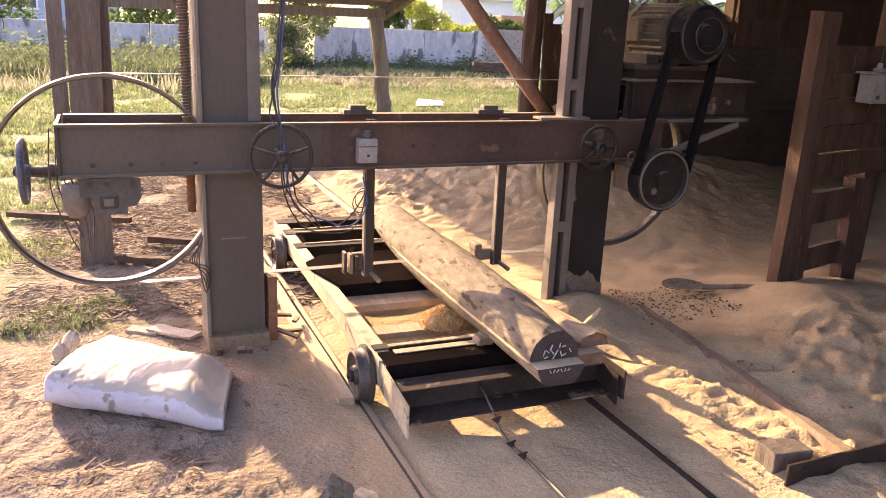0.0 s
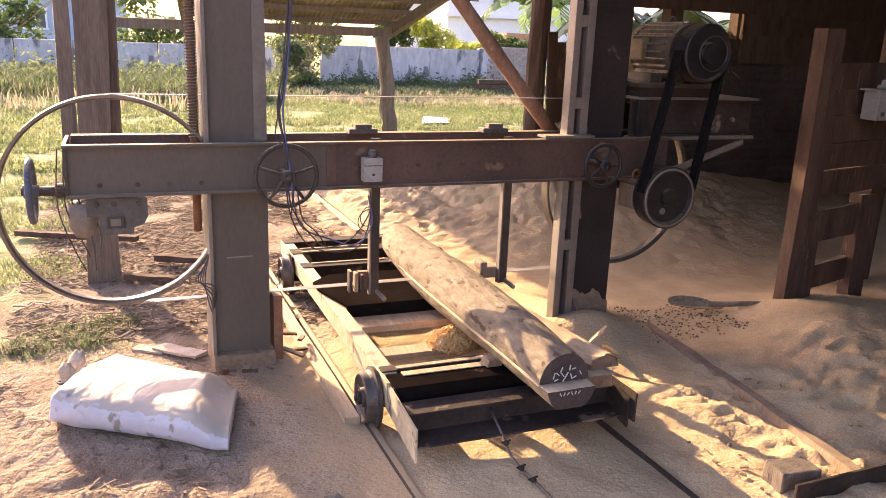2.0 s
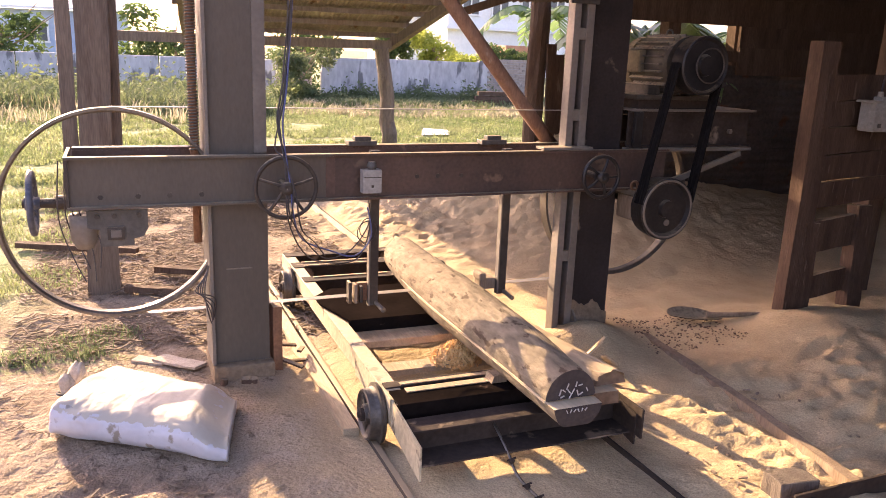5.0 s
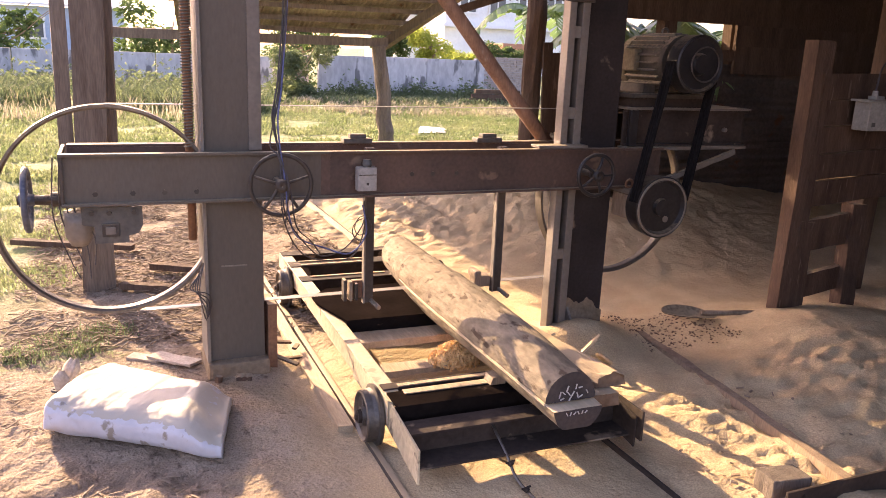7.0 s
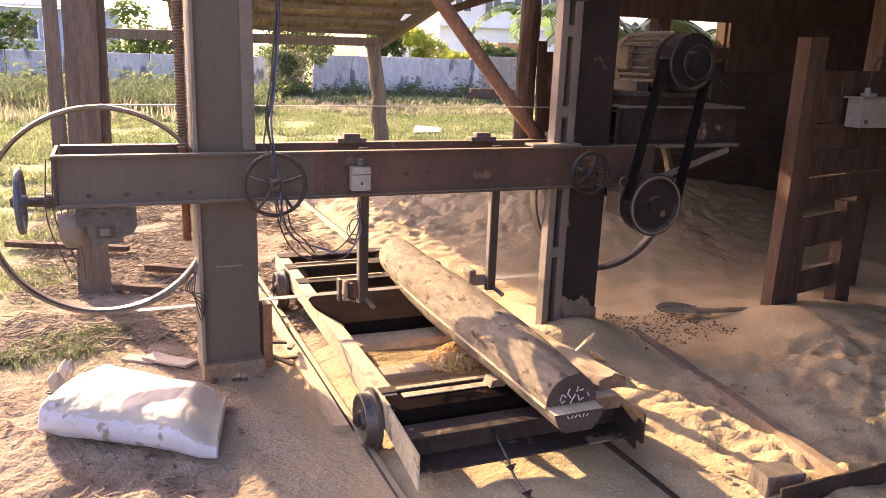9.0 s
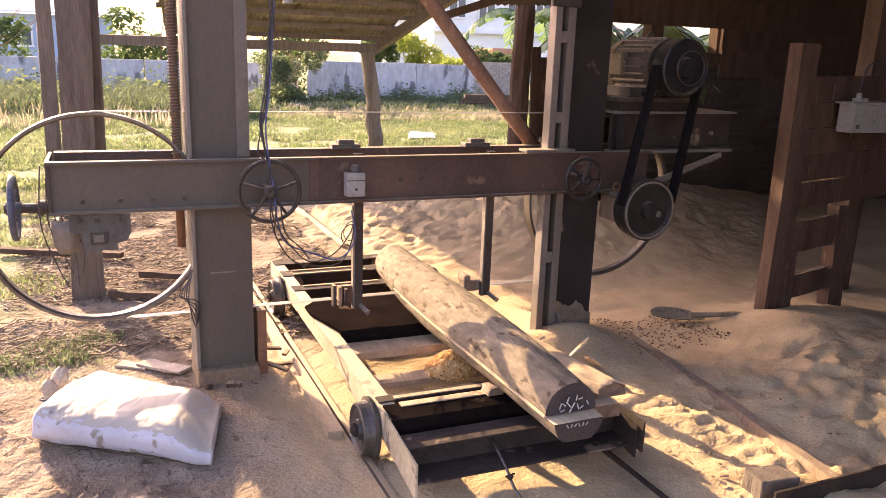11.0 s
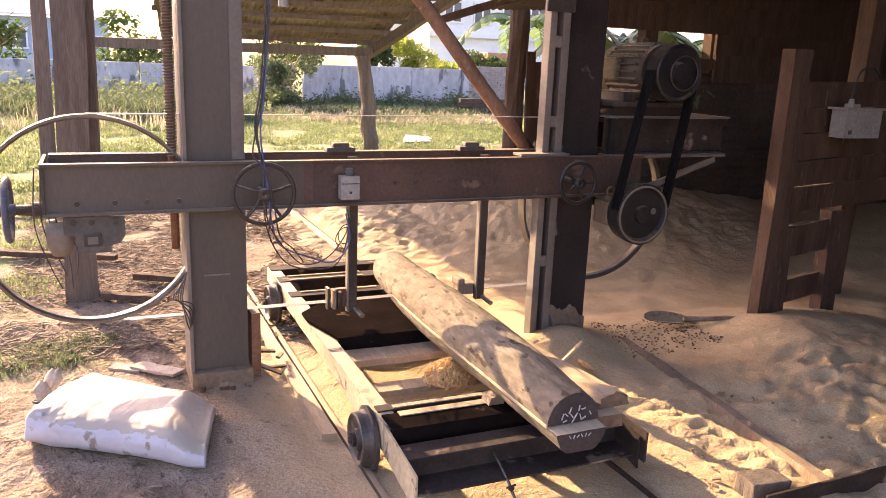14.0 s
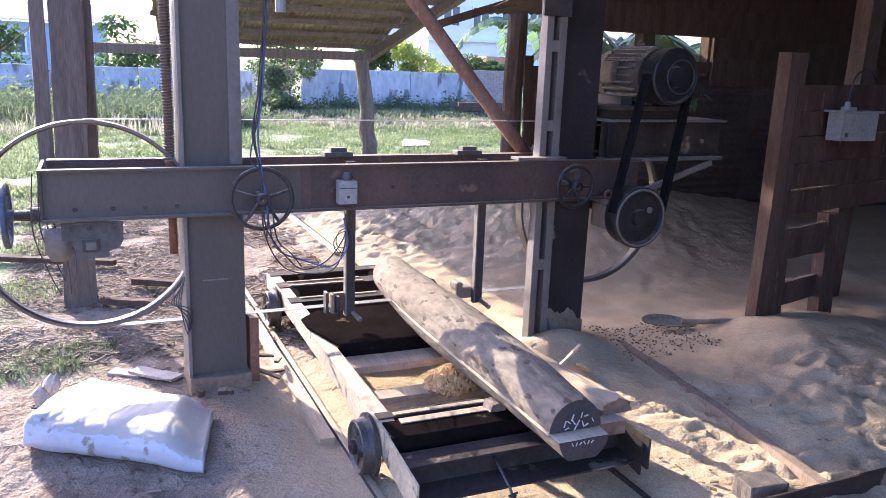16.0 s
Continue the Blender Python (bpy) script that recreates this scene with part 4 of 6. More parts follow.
# chalk scrawls, not readable
for cx, cz, mt, seed in ((1.48, 1.005, PLANK, 1), (-0.05, 1.045, FRESH_WOOD, 2), (1.76, 1.05, PLANK, 5)):
    rnd = random.Random(seed)
    bm = B()
    for k in range(4):
        x = cx + (k - 1.5) * (0.016 if seed == 1 else 0.035)
        box(bm, -0.0035, 0.0035, -0.001, 0.001, -0.016, 0.016, m=pose(x, 3.598, cz + rnd.uniform(-0.012, 0.012), 0, rnd.uniform(-60, 60), 0))
    part("chalk_mark", bm, mt, saw)

# left upright
up = 3.0
bm = B()
prism(bm, [(0.378, 3.655, 0.05), (0.636, 3.655, 0.05), (0.636, 3.667, 0.05), (0.515, 3.667, 0.05), (0.515, 3.845, 0.05), (0.636, 3.845, 0.05), (0.636, 3.857, 0.05), (0.378, 3.857, 0.05), (0.378, 3.845, 0.05), (0.495, 3.845, 0.05), (0.495, 3.667, 0.05), (0.378, 3.667, 0.05)], (0, 0, up - 0.05))
left_post = part("upright", bm, POST_GREY, saw, "dusty grey steel upright")
# pale strip puts the sunlit look of the flange edge into its colour
bm = B()
box(bm, 0.362, 0.378, 3.63, 3.87, 0.10, up, 0.002)
part("edge_strip", bm, FLANGE, left_post)
# lighter strip along the upper face
bm = B()
box(bm, 0.578, 0.636, 3.644, 3.655, 1.12, up, 0.002)
part("wear_strip", bm, FLANGE, left_post)
bm = B()
box(bm, 0.36, 0.655, 3.60, 3.90, -0.05, 0.10, 0.02)
part("footing", bm, DUST_CAKE, left_post, "dust-caked footing")
bm = B()
box(bm, 0.44, 0.56, 3.652, 3.655, 0.568, 0.574)
part("weld_seam", bm, FLANGE, left_post)
bm = B()
box(bm, 0.655, 0.70, 3.66, 3.84, -0.02, 0.36, 0.004)
part("side_block", bm, RUST, left_post, "rusty red iron block at the foot")

# right upright: dark box behind two pale guide bars with spacers
bm = B()
box(bm, 2.345, 2.60, 3.665, 3.86, -0.05, up, 0.003)
right_post = part("upright", bm, COLUMN_DARK, saw, "blue-black steel upright, paint worn at the foot")
for x0, x1 in ((2.222, 2.262), (2.30, 2.345)):
    bm = B()
    box(bm, x0, x1, 3.63, 3.70, -0.04, up, 0.003)
    part("guide_bar", bm, FLANGE, right_post, "pale dusty guide bar")
for z in (0.52, 1.30, 1.72):
    bm = B()
    box(bm, 2.262, 2.30, 3.634, 3.66, z - 0.03, z + 0.03, 0.003)
    part("spacer", bm, FLANGE, right_post)
# black strip stands for the shade in the gap between the bars
bm = B()
box(bm, 2.262, 2.30, 3.70, 3.72, -0.04, up)
part("back_strip", bm, BLACK, right_post)
bm = B()
box(bm, 2.19, 2.36, 3.615, 3.632, 1.87, 1.99, 0.003)
part("cap_plate", bm, STEEL, right_post)
bm = B()
prism(bm, [(2.35, 3.66, -0.02), (2.35, 3.44, -0.02), (2.35, 3.64, 0.20)], (0.014, 0, 0))
part("gusset", bm, FLANGE, right_post)
bm = B()
box(bm, 2.10, 2.44, 3.42, 3.66, -0.04, 0.02, 0.004)
part("base_plate", bm, FLANGE, right_post)
for x, y in ((2.14, 3.50), (2.42, 3.46), (2.13, 3.62)):
    bm = B()
    cyl(bm, (x, y, 0.0), (x, y, 0.10), 0.012, 0.012, 8)
    cyl(bm, (x, y, 0.02), (x, y, 0.045), 0.026, 0.024, 6)
    part("anchor_bolt", bm, GREY_CAST, right_post)
bm = B()
cols = []
for k in range(27):
    x = 2.338 + 0.270 * k / 26
    top_z = 0.23 + 0.06 * noise.noise(Vector((x * 10, 0, 2))) + 0.016 * noise.noise(Vector((x * 45, 1, 2))) - 0.08 * smoothstep(2.52, 2.61, x)
    cols.append([bm.verts.new((x, 3.6625 - (0.0005 if j == 8 else 0.002 + 0.03 * max(0, 1 - j / 3) ** 2), -0.05 + (top_z + 0.05) * j / 8)) for j in range(9)] + [bm.verts.new((x, 3.675, top_z)), bm.verts.new((x, 3.675, -0.05))])
for a, b in zip(cols, cols[1:]):
    for j in range(11):
        bm.faces.new((a[j], b[j], b[(j + 1) % 11], a[(j + 1) % 11]))
bm.faces.new(cols[0][::-1])
bm.faces.new(cols[-1])
part("dust_crust", bm, DUST_CAKE, right_post, "sawdust caked on the foot")
bm = B()
box(bm, 2.06, 2.36, 3.57, 3.66, 1.122, 1.136, 0.002)
part("bearing_plate", bm, FLANGE, saw)
# top cross beam between the uprights, above the view
bm = B()
box(bm, 0.3, 2.7, 3.62, 3.88, up - 0.02, up + 0.2, 0.004)
part("cross_beam", bm, STEEL, saw)

# lifting screw with thread
bm = B()
cyl(bm, (0.325, 3.74, 0.69), (0.325, 3.74, 3.0), 0.019, 0.019, 16)
screw = part("lifting_screw", bm, RUST, saw, "reddish threaded lifting screw", smooth=True)
bm = B()
turns, sides = 62, 10
rings = []
for k in range(turns * sides + 1):
    a = 2 * math.pi * k / sides
    z = 1.12 + 0.0135 * k / sides
    c, s = math.cos(a), math.sin(a)
    rings.append([bm.verts.new((0.325 + c * r, 3.74 + s * r, z + dz)) for r, dz in ((0.018, -0.004), (0.026, -0.0015), (0.026, 0.0015), (0.018, 0.004))])
for a, b in zip(rings, rings[1:]):
    for j in range(3):
        bm.faces.new((a[j], a[j + 1], b[j + 1], b[j]))
part("thread", bm, GREY_CAST, screw)

# saw wheels, spun fast: rim, hub behind the beams
def saw_wheel(cx, label):
    c = (cx, YW, 0.838)
    R = 0.476
    bm = B()
    lathe(bm, c, (0, 1, 0), [(-0.032, R), (0.032, R), (0.032, R - 0.012), (0.020, R - 0.020), (-0.020, R - 0.020), (-0.032, R - 0.012)], 96)
    # driven wheel takes a darker steel that dims its sunlit rim
    w = part("saw_wheel", bm, RIM if cx < 1 else HUB_DARK, saw, label, origin=c, smooth=False)
    bm = B()
    cyl(bm, (cx, YW - 0.05, 0.99), (cx, YW + 0.05, 0.99), 0.10, 0.10, 24)
    part("hub", bm, BLACK, saw)
    return w


wheel_l = saw_wheel(-0.025, "thin bright rim of the spinning saw wheel")
wheel_r = saw_wheel(2.655, "thin dark rim of the driven saw wheel")
for z, name in ((0.838 - 0.478, "lower"), (0.838 + 0.478, "upper")):
    bm = B()
    box(bm, -0.025, 2.655, YW - 0.022, YW + 0.022, z - 0.0012, z + 0.0012)
    if name == "lower":
        for k in range(110):
            x = 0.72 + k * 0.0145
            prism(bm, [(x, YW - 0.022, z), (x + 0.011, YW - 0.022, z), (x + 0.011, YW - 0.031, z)], (0, 0, 0.0015))
    part("blade", bm, BLADE, saw, "bright thin band saw blade")

# wheel carriage and gearbox under the end of the beam
bm = B()
prism(bm, [(-0.14, 3.60, 0.885), (0.105, 3.60, 0.885), (0.105, 3.60, 0.80), (0.085, 3.60, 0.765), (0.045, 3.60, 0.755), (0.045, 3.60, 0.725), (-0.09, 3.60, 0.725), (-0.09, 3.60, 0.80), (-0.14, 3.60, 0.81)], (0, 0.03, 0))
br = part("tension_bracket", bm, GREY_CAST, saw, "grey cast tension bracket with a square hole")
bm = B()
box(bm, -0.062, 0.008, 3.585, 3.60, 0.756, 0.812, 0.003)
part("square_frame", bm, STEEL, br)
bm = B()
box(bm, -0.048, -0.006, 3.578, 3.586, 0.768, 0.80, 0.002)
part("square_block", bm, FLANGE, br)
bm = B()
lathe(bm, (-0.155, 3.66, 0.86), (0, 0, -1), [(0, 0.001), (0, 0.06), (0.05, 0.062), (0.11, 0.055), (0.15, 0.035), (0.155, 0.001)], 20)
part("bearing_cap", bm, FLANGE, br, "pale dusty bearing cap", smooth=True)
for x in (-0.1, -0.03, 0.07):
    bm = B()
    cyl(bm, (x, 3.603, 0.86), (x, 3.588, 0.86), 0.011, 0.011, 6)
    part("bolt", bm, STEEL, br)


def hand_wheel(c, axis, R, material, label, spokes=5, rim=0.012, phase=0.0):
    c, axis = Vector(c), Vector(axis)
    bm = B()
    torus(bm, c, axis, R, rim, 48, 8)
    w = part("hand_wheel", bm, material, saw, label, smooth=True)
    bm = B()
    lathe(bm, c, axis, [(-0.03, 0.001), (-0.03, 0.026), (0.03, 0.03), (0.03, 0.001)], 16)
    _, _, d, u, v = axis_frame(c, c + axis)
    for k in range(spokes):
        a = 2 * math.pi * k / spokes + phase
        w2 = u * math.cos(a) + v * math.sin(a)
        tube(bm, [c + w2 * 0.02, c + w2 * R * 0.55 + d * 0.008, c + w2 * (R - 0.004)], 0.009, 6, 0.007)
    part("spokes", bm, material, w, smooth=True)
    return w


hand_wheel((0.685, 3.45, 0.988), (0, -1, 0), 0.136, STEEL, "dark brown iron hand wheel", 5, 0.010, 0.3)
hand_wheel((2.34, 3.44, 0.995), (0, -1, 0), 0.108, BLACK, "black iron hand wheel with five spokes", 5, 0.011)
hand_wheel((-0.352, 3.72, 0.905), (-1, 0, 0), 0.130, BLUE_WHEEL, "blue-grey hand wheel on the beam's end", 5, 0.014)
for p0, p1, r in (((0.69, 3.44, 0.985), (0.69, 3.6, 0.985), 0.018), ((2.34, 3.42, 0.995), (2.34, 3.6, 0.995), 0.018), ((-0.39, 3.72, 0.905), (-0.2, 3.72, 0.905), 0.02), ((-0.26, 3.72, 0.905), (-0.2, 3.72, 0.905), 0.032)):
    bm = B()
    cyl(bm, p0, p1, r, r, 14)
    part("shaft", bm, STEEL, saw, smooth=False)

# switch box
bm = B()
box(bm, 1.058, 1.152, 3.505, 3.558, 0.936, 1.05, 0.006)
sb = part("switch_box", bm, BOX_GREY, saw, "small dusty grey switch box")
bm = B()
cyl(bm, (1.108, 3.53, 1.05), (1.108, 3.53, 1.062), 0.02, 0.02, 12)
cyl(bm, (1.108, 3.53, 1.062), (1.108, 3.53, 1.085), 0.026, 0.018, 12)
part("knob", bm, GREY_CAST, sb)
bm = B()
box(bm, 1.062, 1.148, 3.502, 3.5055, 1.012, 1.016)
box(bm, 1.10, 1.112, 3.502, 3.5055, 0.965, 0.977)
part("seam", bm, STEEL, sb)


# blade guides
def guide(x, label):
    bm = B()
    box(bm, x - 0.024, x + 0.024, 3.70, 3.74, 0.31, 1.115, 0.003)
    g = part("guide_bar", bm, STEEL, saw, label)
    bm = B()
    box(bm, x - 0.03, x - 0.022, 3.694, 3.73, 0.31, 0.9, 0.001)
    part("edge", bm, FLANGE, g)
    bm = B()
    box(bm, x - 0.105, x + 0.045, 3.82, 3.89, 1.123, 1.148, 0.004)
    box(bm, x - 0.07, x + 0.015, 3.83, 3.88, 1.148, 1.170, 0.004)
    part("clamp", bm, GREY_CAST, g, "dusty clamp block on the beams")
    bm = B()
    cyl(bm, (x + 0.012, 3.71, 0.325), (x + 0.03, 3.62, 0.305), 0.011, 0.013, 10)
    part("pin", bm, BLADE, g, "bright worn guide pin")
    return g


g1 = guide(1.182, "dark steel blade guide bar")
g2 = guide(1.925, "dark steel blade guide bar")
for k, x in enumerate((1.055, 1.085, 1.115)):
    bm = B()
    box(bm, x - 0.008, x + 0.008, 3.69, 3.74, 0.33, 0.445 - 0.012 * k, 0.004)
    part("guide_block", bm, (STEEL, OLD_WOOD, STEEL)[k], g1)
bm = B()
box(bm, 1.10, 1.17, 3.72, 3.75, 0.335, 0.43, 0.003)
part("holder", bm, RUST, g1)
bm = B()
box(bm, 1.80, 1.895, 3.72, 3.80, 0.335, 0.40, 0.01)
box(bm, 1.79, 1.83, 3.70, 3.80, 0.39, 0.435, 0.012)
part("holder", bm, OLD_WOOD, g2, "dust-caked guide holder")

# brace from the frame up to the other upright
bm = B()
pole(bm, (2.33, 3.96, 1.10), (1.05, 3.98, 2.55), 0.040, 0.036, 5, 12, 0.004)
solo("wooden_brace", bm, BRACE, "slanting reddish wooden brace above the saw beam", "brace", at=(2.33, 3.96, 1.1), smooth=True)

# drive: stand on the beam, motor, pulley, belts
plat = thing("motor_stand", (3.0, 3.8, 1.12), "dark dusty steel motor stand on the saw beam", "machine stand")
part("stand_beam", channel(2.615, 3.47, 3.64, 3.60, 1.125, 1.325), CAR_DARK, plat)
part("stand_beam", channel(2.615, 3.47, 3.95, 3.99, 1.125, 1.325), CAR_DARK, plat)
bm = B()
box(bm, 2.61, 3.48, 3.585, 4.0, 1.326, 1.338, 0.002)
part("deck", bm, FLANGE, plat, "dusty steel deck")
bm = B()
box(bm, 2.61, 3.46, 3.57, 3.66, 1.105, 1.124, 0.002)
part("sole_plate", bm, FLANGE, plat)
bm = B()
box(bm, 2.625, 2.675, 3.575, 3.60, 1.13, 1.325, 0.002)
part("side_plate", bm, BLACK, plat)
bm = B()
cyl(bm, (3.30, 3.60, 1.215), (3.30, 3.58, 1.215), 0.014, 0.014, 6)
part("bolt", bm, FLANGE, plat)
bm = B()
timber(bm, (2.80, 3.44, 0.962), (3.27, 3.46, 1.105), 0.02, 0.03, (0, 0, 1), 0.002, 3)
part("strut", bm, FLANGE, plat, "pale diagonal strut")
bm = B()
box(bm, 2.62, 3.2, 3.58, 3.95, 1.39, 1.415, 0.004)
part("base_board", bm, MOTOR, plat, "dusty motor base")
bm = B()
box(bm, 2.66, 3.16, 3.62, 3.92, 1.338, 1.39)
part("packing", bm, CAR_DARK, plat)

mot = thing("electric_motor", (2.9, 3.75, 1.415), "large dusty electric motor with cooling fins", "motor")
MX, MZ = 2.889, 1.582
bm = B()
lathe(bm, (MX, 3.86, MZ), (0, -1, 0), [(0, 0.001), (0, 0.142), (0.30, 0.142), (0.31, 0.15), (0.35, 0.15), (0.35, 0.001)], 36)
part("housing", bm, MOTOR, mot)
bm = B()
lathe(bm, (MX, 3.985, MZ), (0, -1, 0), [(0, 0.001), (0, 0.09), (0.02, 0.125), (0.06, 0.148), (0.124, 0.150), (0.124, 0.001)], 36)
part("end_bell", bm, MOTOR_BEIGE, mot, "pale beige cast end bell")
for k in range(24):
    a = 2 * math.pi * k / 24
    bm = B()
    box(bm, -0.0035, 0.0035, -0.29, 0, 0.138, 0.162, m=Matrix.Translation((MX, 3.85, MZ)) @ Matrix.Rotation(a, 4, "Y"))
    part("fin", bm, GREY_CAST, mot)
bm = B()
box(bm, 2.715, 2.765, 3.72, 3.86, 1.53, 1.655, 0.012)
part("terminal_box", bm, MOTOR_BEIGE, mot, "dusty beige terminal box")
bm = B()
lathe(bm, (MX, 3.47, MZ), (0, -1, 0), [(0, 0.001), (0, 0.152), (0.09, 0.152), (0.095, 0.142), (0.08, 0.13), (0.08, 0.06), (0.11, 0.05), (0.11, 0.001)], 44)
mp_ = part("motor_pulley", bm, BLACK, mot, "black motor pulley")
bm = B()
torus(bm, (MX + 0.03, 3.375, MZ), (0, -1, 0), 0.09, 0.004, 36, 6)
part("rim", bm, HUB_DARK, mp_)
for x in (2.76, 3.02):
    bm = B()
    box(bm, x - 0.04, x + 0.04, 3.62, 3.90, 1.415, 1.47, 0.006)
    part("foot", bm, MOTOR, mot)
bm = B()
torus(bm, (MX, 3.7, MZ + 0.165), (0, 1, 0), 0.022, 0.006, 16, 6)
part("lifting_eye", bm, GREY_CAST, mot)

pc = (2.705, 3.37, 0.828)
bm = B()
lathe(bm, pc, (0, -1, 0), [(-0.07, 0.001), (-0.07, 0.160), (0.0, 0.168), (0.035, 0.168), (0.04, 0.145), (0.02, 0.135), (0.02, 0.05), (0.045, 0.045), (0.045, 0.001)], 48)
pulley = part("drive_pulley", bm, BLACK, saw, "black drive pulley with a pale ring for its highlight", origin=pc)
# pale ring paints the pulley's highlight
bm = B()
lathe(bm, (pc[0], pc[1] - 0.036, pc[2]), (0, -1, 0), [(0, 0.147), (0.006, 0.149), (0.006, 0.158), (0, 0.160)], 48)
part("rim", bm, FLANGE, pulley)
bm = B()
cyl(bm, (pc[0] - 0.05, pc[1] - 0.021, pc[2] - 0.06), (pc[0] - 0.05, pc[1] - 0.026, pc[2] - 0.06), 0.018, 0.018, 10)
part("balance_weight", bm, FLANGE, pulley)
bm = B()
cyl(bm, (2.68, 3.40, 0.832), (2.66, YW + 0.05, 0.838), 0.028, 0.028, 12)
part("shaft", bm, STEEL, saw)
for sgn in (-1, 1):
    a = Vector((pc[0] + sgn * 0.165, 3.36, pc[2] + 0.03))
    b = Vector((MX + sgn * 0.152, 3.42, MZ + 0.01))
    for k in range(4):
        bm = B()
        o = Vector((0, -0.018 + 0.018 * k, 0))
        tube(bm, [a + o, b + o], 0.0088, 6)
        part("drive_belt", bm, RUBBER, saw, "black drive belt up to the motor")
# bearing between upright and pulley, caked with dust
bm = B()
box(bm, 2.605, 2.74, 3.50, 3.66, 0.87, 0.90, 0.006)
part("bearing_seat", bm, FLANGE, saw)
bm = B()
box(bm, 2.605, 2.72, 3.50, 3.66, 0.73, 0.87, 0.02)
part("bearing_block", bm, OLD_WOOD, saw, "dust-caked bearing block")
bm = B()
torus(bm, (2.63, 3.54, 0.925), (0, -1, 0), 0.022, 0.008, 16, 6)
part("eye_bolt", bm, RUST, saw)

# cables hanging across the beam
cables = thing("cable_bundle", (0.7, 3.5, 0.6), "loose dark electric cables hanging over the beam", "cables")
top = (0.74, 3.50, 2.6)
routes = [
    [top, (0.73, 3.50, 1.9), (0.69, 3.48, 1.45), (0.66, 3.46, 1.27), (0.69, 3.44, 1.05), (0.70, 3.44, 0.86), (0.82, 3.55, 0.68), (0.92, 3.62, 0.60), (1.05, 3.66, 0.63), (1.14, 3.67, 0.75), (1.14, 3.66, 0.86)],
    [(0.75, 3.5, 2.6), (0.735, 3.50, 1.9), (0.70, 3.48, 1.45), (0.675, 3.46, 1.25), (0.70, 3.43, 1.0), (0.715, 3.44, 0.86), (0.78, 3.55, 0.72), (0.93, 3.62, 0.64), (1.06, 3.64, 0.60), (1.15, 3.66, 0.69), (1.13, 3.66, 0.84)],
    [(0.73, 3.5, 2.6), (0.72, 3.50, 1.9), (0.68, 3.48, 1.45), (0.65, 3.46, 1.28), (0.68, 3.44, 1.1), (0.69, 3.43, 0.84), (0.80, 3.55, 0.64), (0.95, 3.60, 0.58), (1.08, 3.66, 0.58), (1.135, 3.67, 0.68), (1.15, 3.66, 0.82)],
    [(0.745, 3.5, 2.6), (0.72, 3.49, 1.7), (0.66, 3.47, 1.33), (0.67, 3.44, 1.15), (0.72, 3.43, 0.98), (0.75, 3.44, 0.80), (0.84, 3.56, 0.70), (0.90, 3.60, 0.62)],
    [(0.72, 3.5, 2.6), (0.71, 3.5, 1.7), (0.69, 3.48, 1.4), (0.64, 3.46, 1.18), (0.67, 3.44, 1.12), (0.71, 3.42, 1.0), (0.70, 3.43, 0.82)],
]
for k, r in enumerate(routes):
    bm = B()
    tube(bm, r, 0.0034 if k != 1 else 0.004, 6)
    part("cable", bm, CABLE_BLUE if k == 1 else CABLE, cables, "blue cable" if k == 1 else "")
bm = B()
for k in range(2):
    torus(bm, (1.135, 3.68, 0.73 - 0.02 * k), (0.25 * (k - 2), 1, 0.1), 0.05 + 0.006 * k, 0.0026, 24, 5)
part("cable_coil", bm, CABLE, cables)
wires = thing("loose_wires", (-0.22, 3.62, 0.56), "thin loose wires hanging from the beam's end", "wires")
for k in range(4):
    bm = B()
    tube(bm, [(-0.235 + 0.02 * k, 3.62, 1.1 - 0.05 * k), (-0.25 + 0.03 * k, 3.63, 0.85), (-0.20 + 0.035 * k, 3.64, 0.66 + 0.03 * k), (-0.16 + 0.02 * k, 3.64, 0.56 + 0.06 * (k % 2))], 0.003, 5)
    part("wire", bm, CABLE, wires)
loop = thing("wire_loop", (0.36, 3.64, 0.30), "thin wire tied round the grey upright", "wires")
for k in range(5):
    bm = B()
    tube(bm, [(0.36 - 0.006 * k, 3.64, 0.60 - 0.015 * k), (0.335 - 0.01 * k, 3.62, 0.48), (0.35 + 0.008 * k, 3.62, 0.36 + 0.02 * k), (0.37, 3.64, 0.30)], 0.003, 5)
    part("wire", bm, CABLE, loop)

# small white lamp holder high on the cables, seen as the view tips up
bm = B()
cyl(bm, (0.79, 3.5, 1.80), (0.79, 3.5, 1.86), 0.022, 0.022, 12)
solo("lamp_holder", bm, BOX_GREY, "small white lamp holder hanging by the cables", "lamp holder", at=(0.79, 3.5, 1.8))



# ---- rails ----
for x, lab in ((0.92, "worn steel rail sunk in sawdust beside the upright"), (1.89, "worn steel rail half buried in sawdust")):
    bm = B()
    wd = 0.014 if x < 1 else 0.006
    box(bm, x - wd, x + wd, -1.5, 9.5, -0.03, 0.008, 0.003)
    solo("rail", bm, STEEL if x < 1 else CAR_DARK, lab, "rail", at=(x, 3, 0), group="carriage rails")
bm = B()
timber(bm, (0.845, 5.2, 0.0), (0.85, 2.95, 0.004), 0.06, 0.05, (0, 0, 1), 0.006, 8)
solo("rail_plank", bm, PLANK, "dusty plank bedded along the rail", "plank", at=(0.85, 4, 0))
bm = B()
timber(bm, (1.80, 9.4, 0.02), (1.81, 6.1, 0.02), 0.055, 0.05, (0, 0, 1), 0.006, 9)
solo("rail_plank", bm, PLANK, "pale plank bedded along the far rail", "plank", at=(1.8, 7, 0))

# ---- carriage ----
CY = 2.36          # front end of the carriage at rest in its own space
car = thing("log_carriage", (1.43, CY, 0), "low steel log carriage with cream side and dark cross bars", "carriage", turn=-0.8)
car_base = WORLD_OF[car].copy()


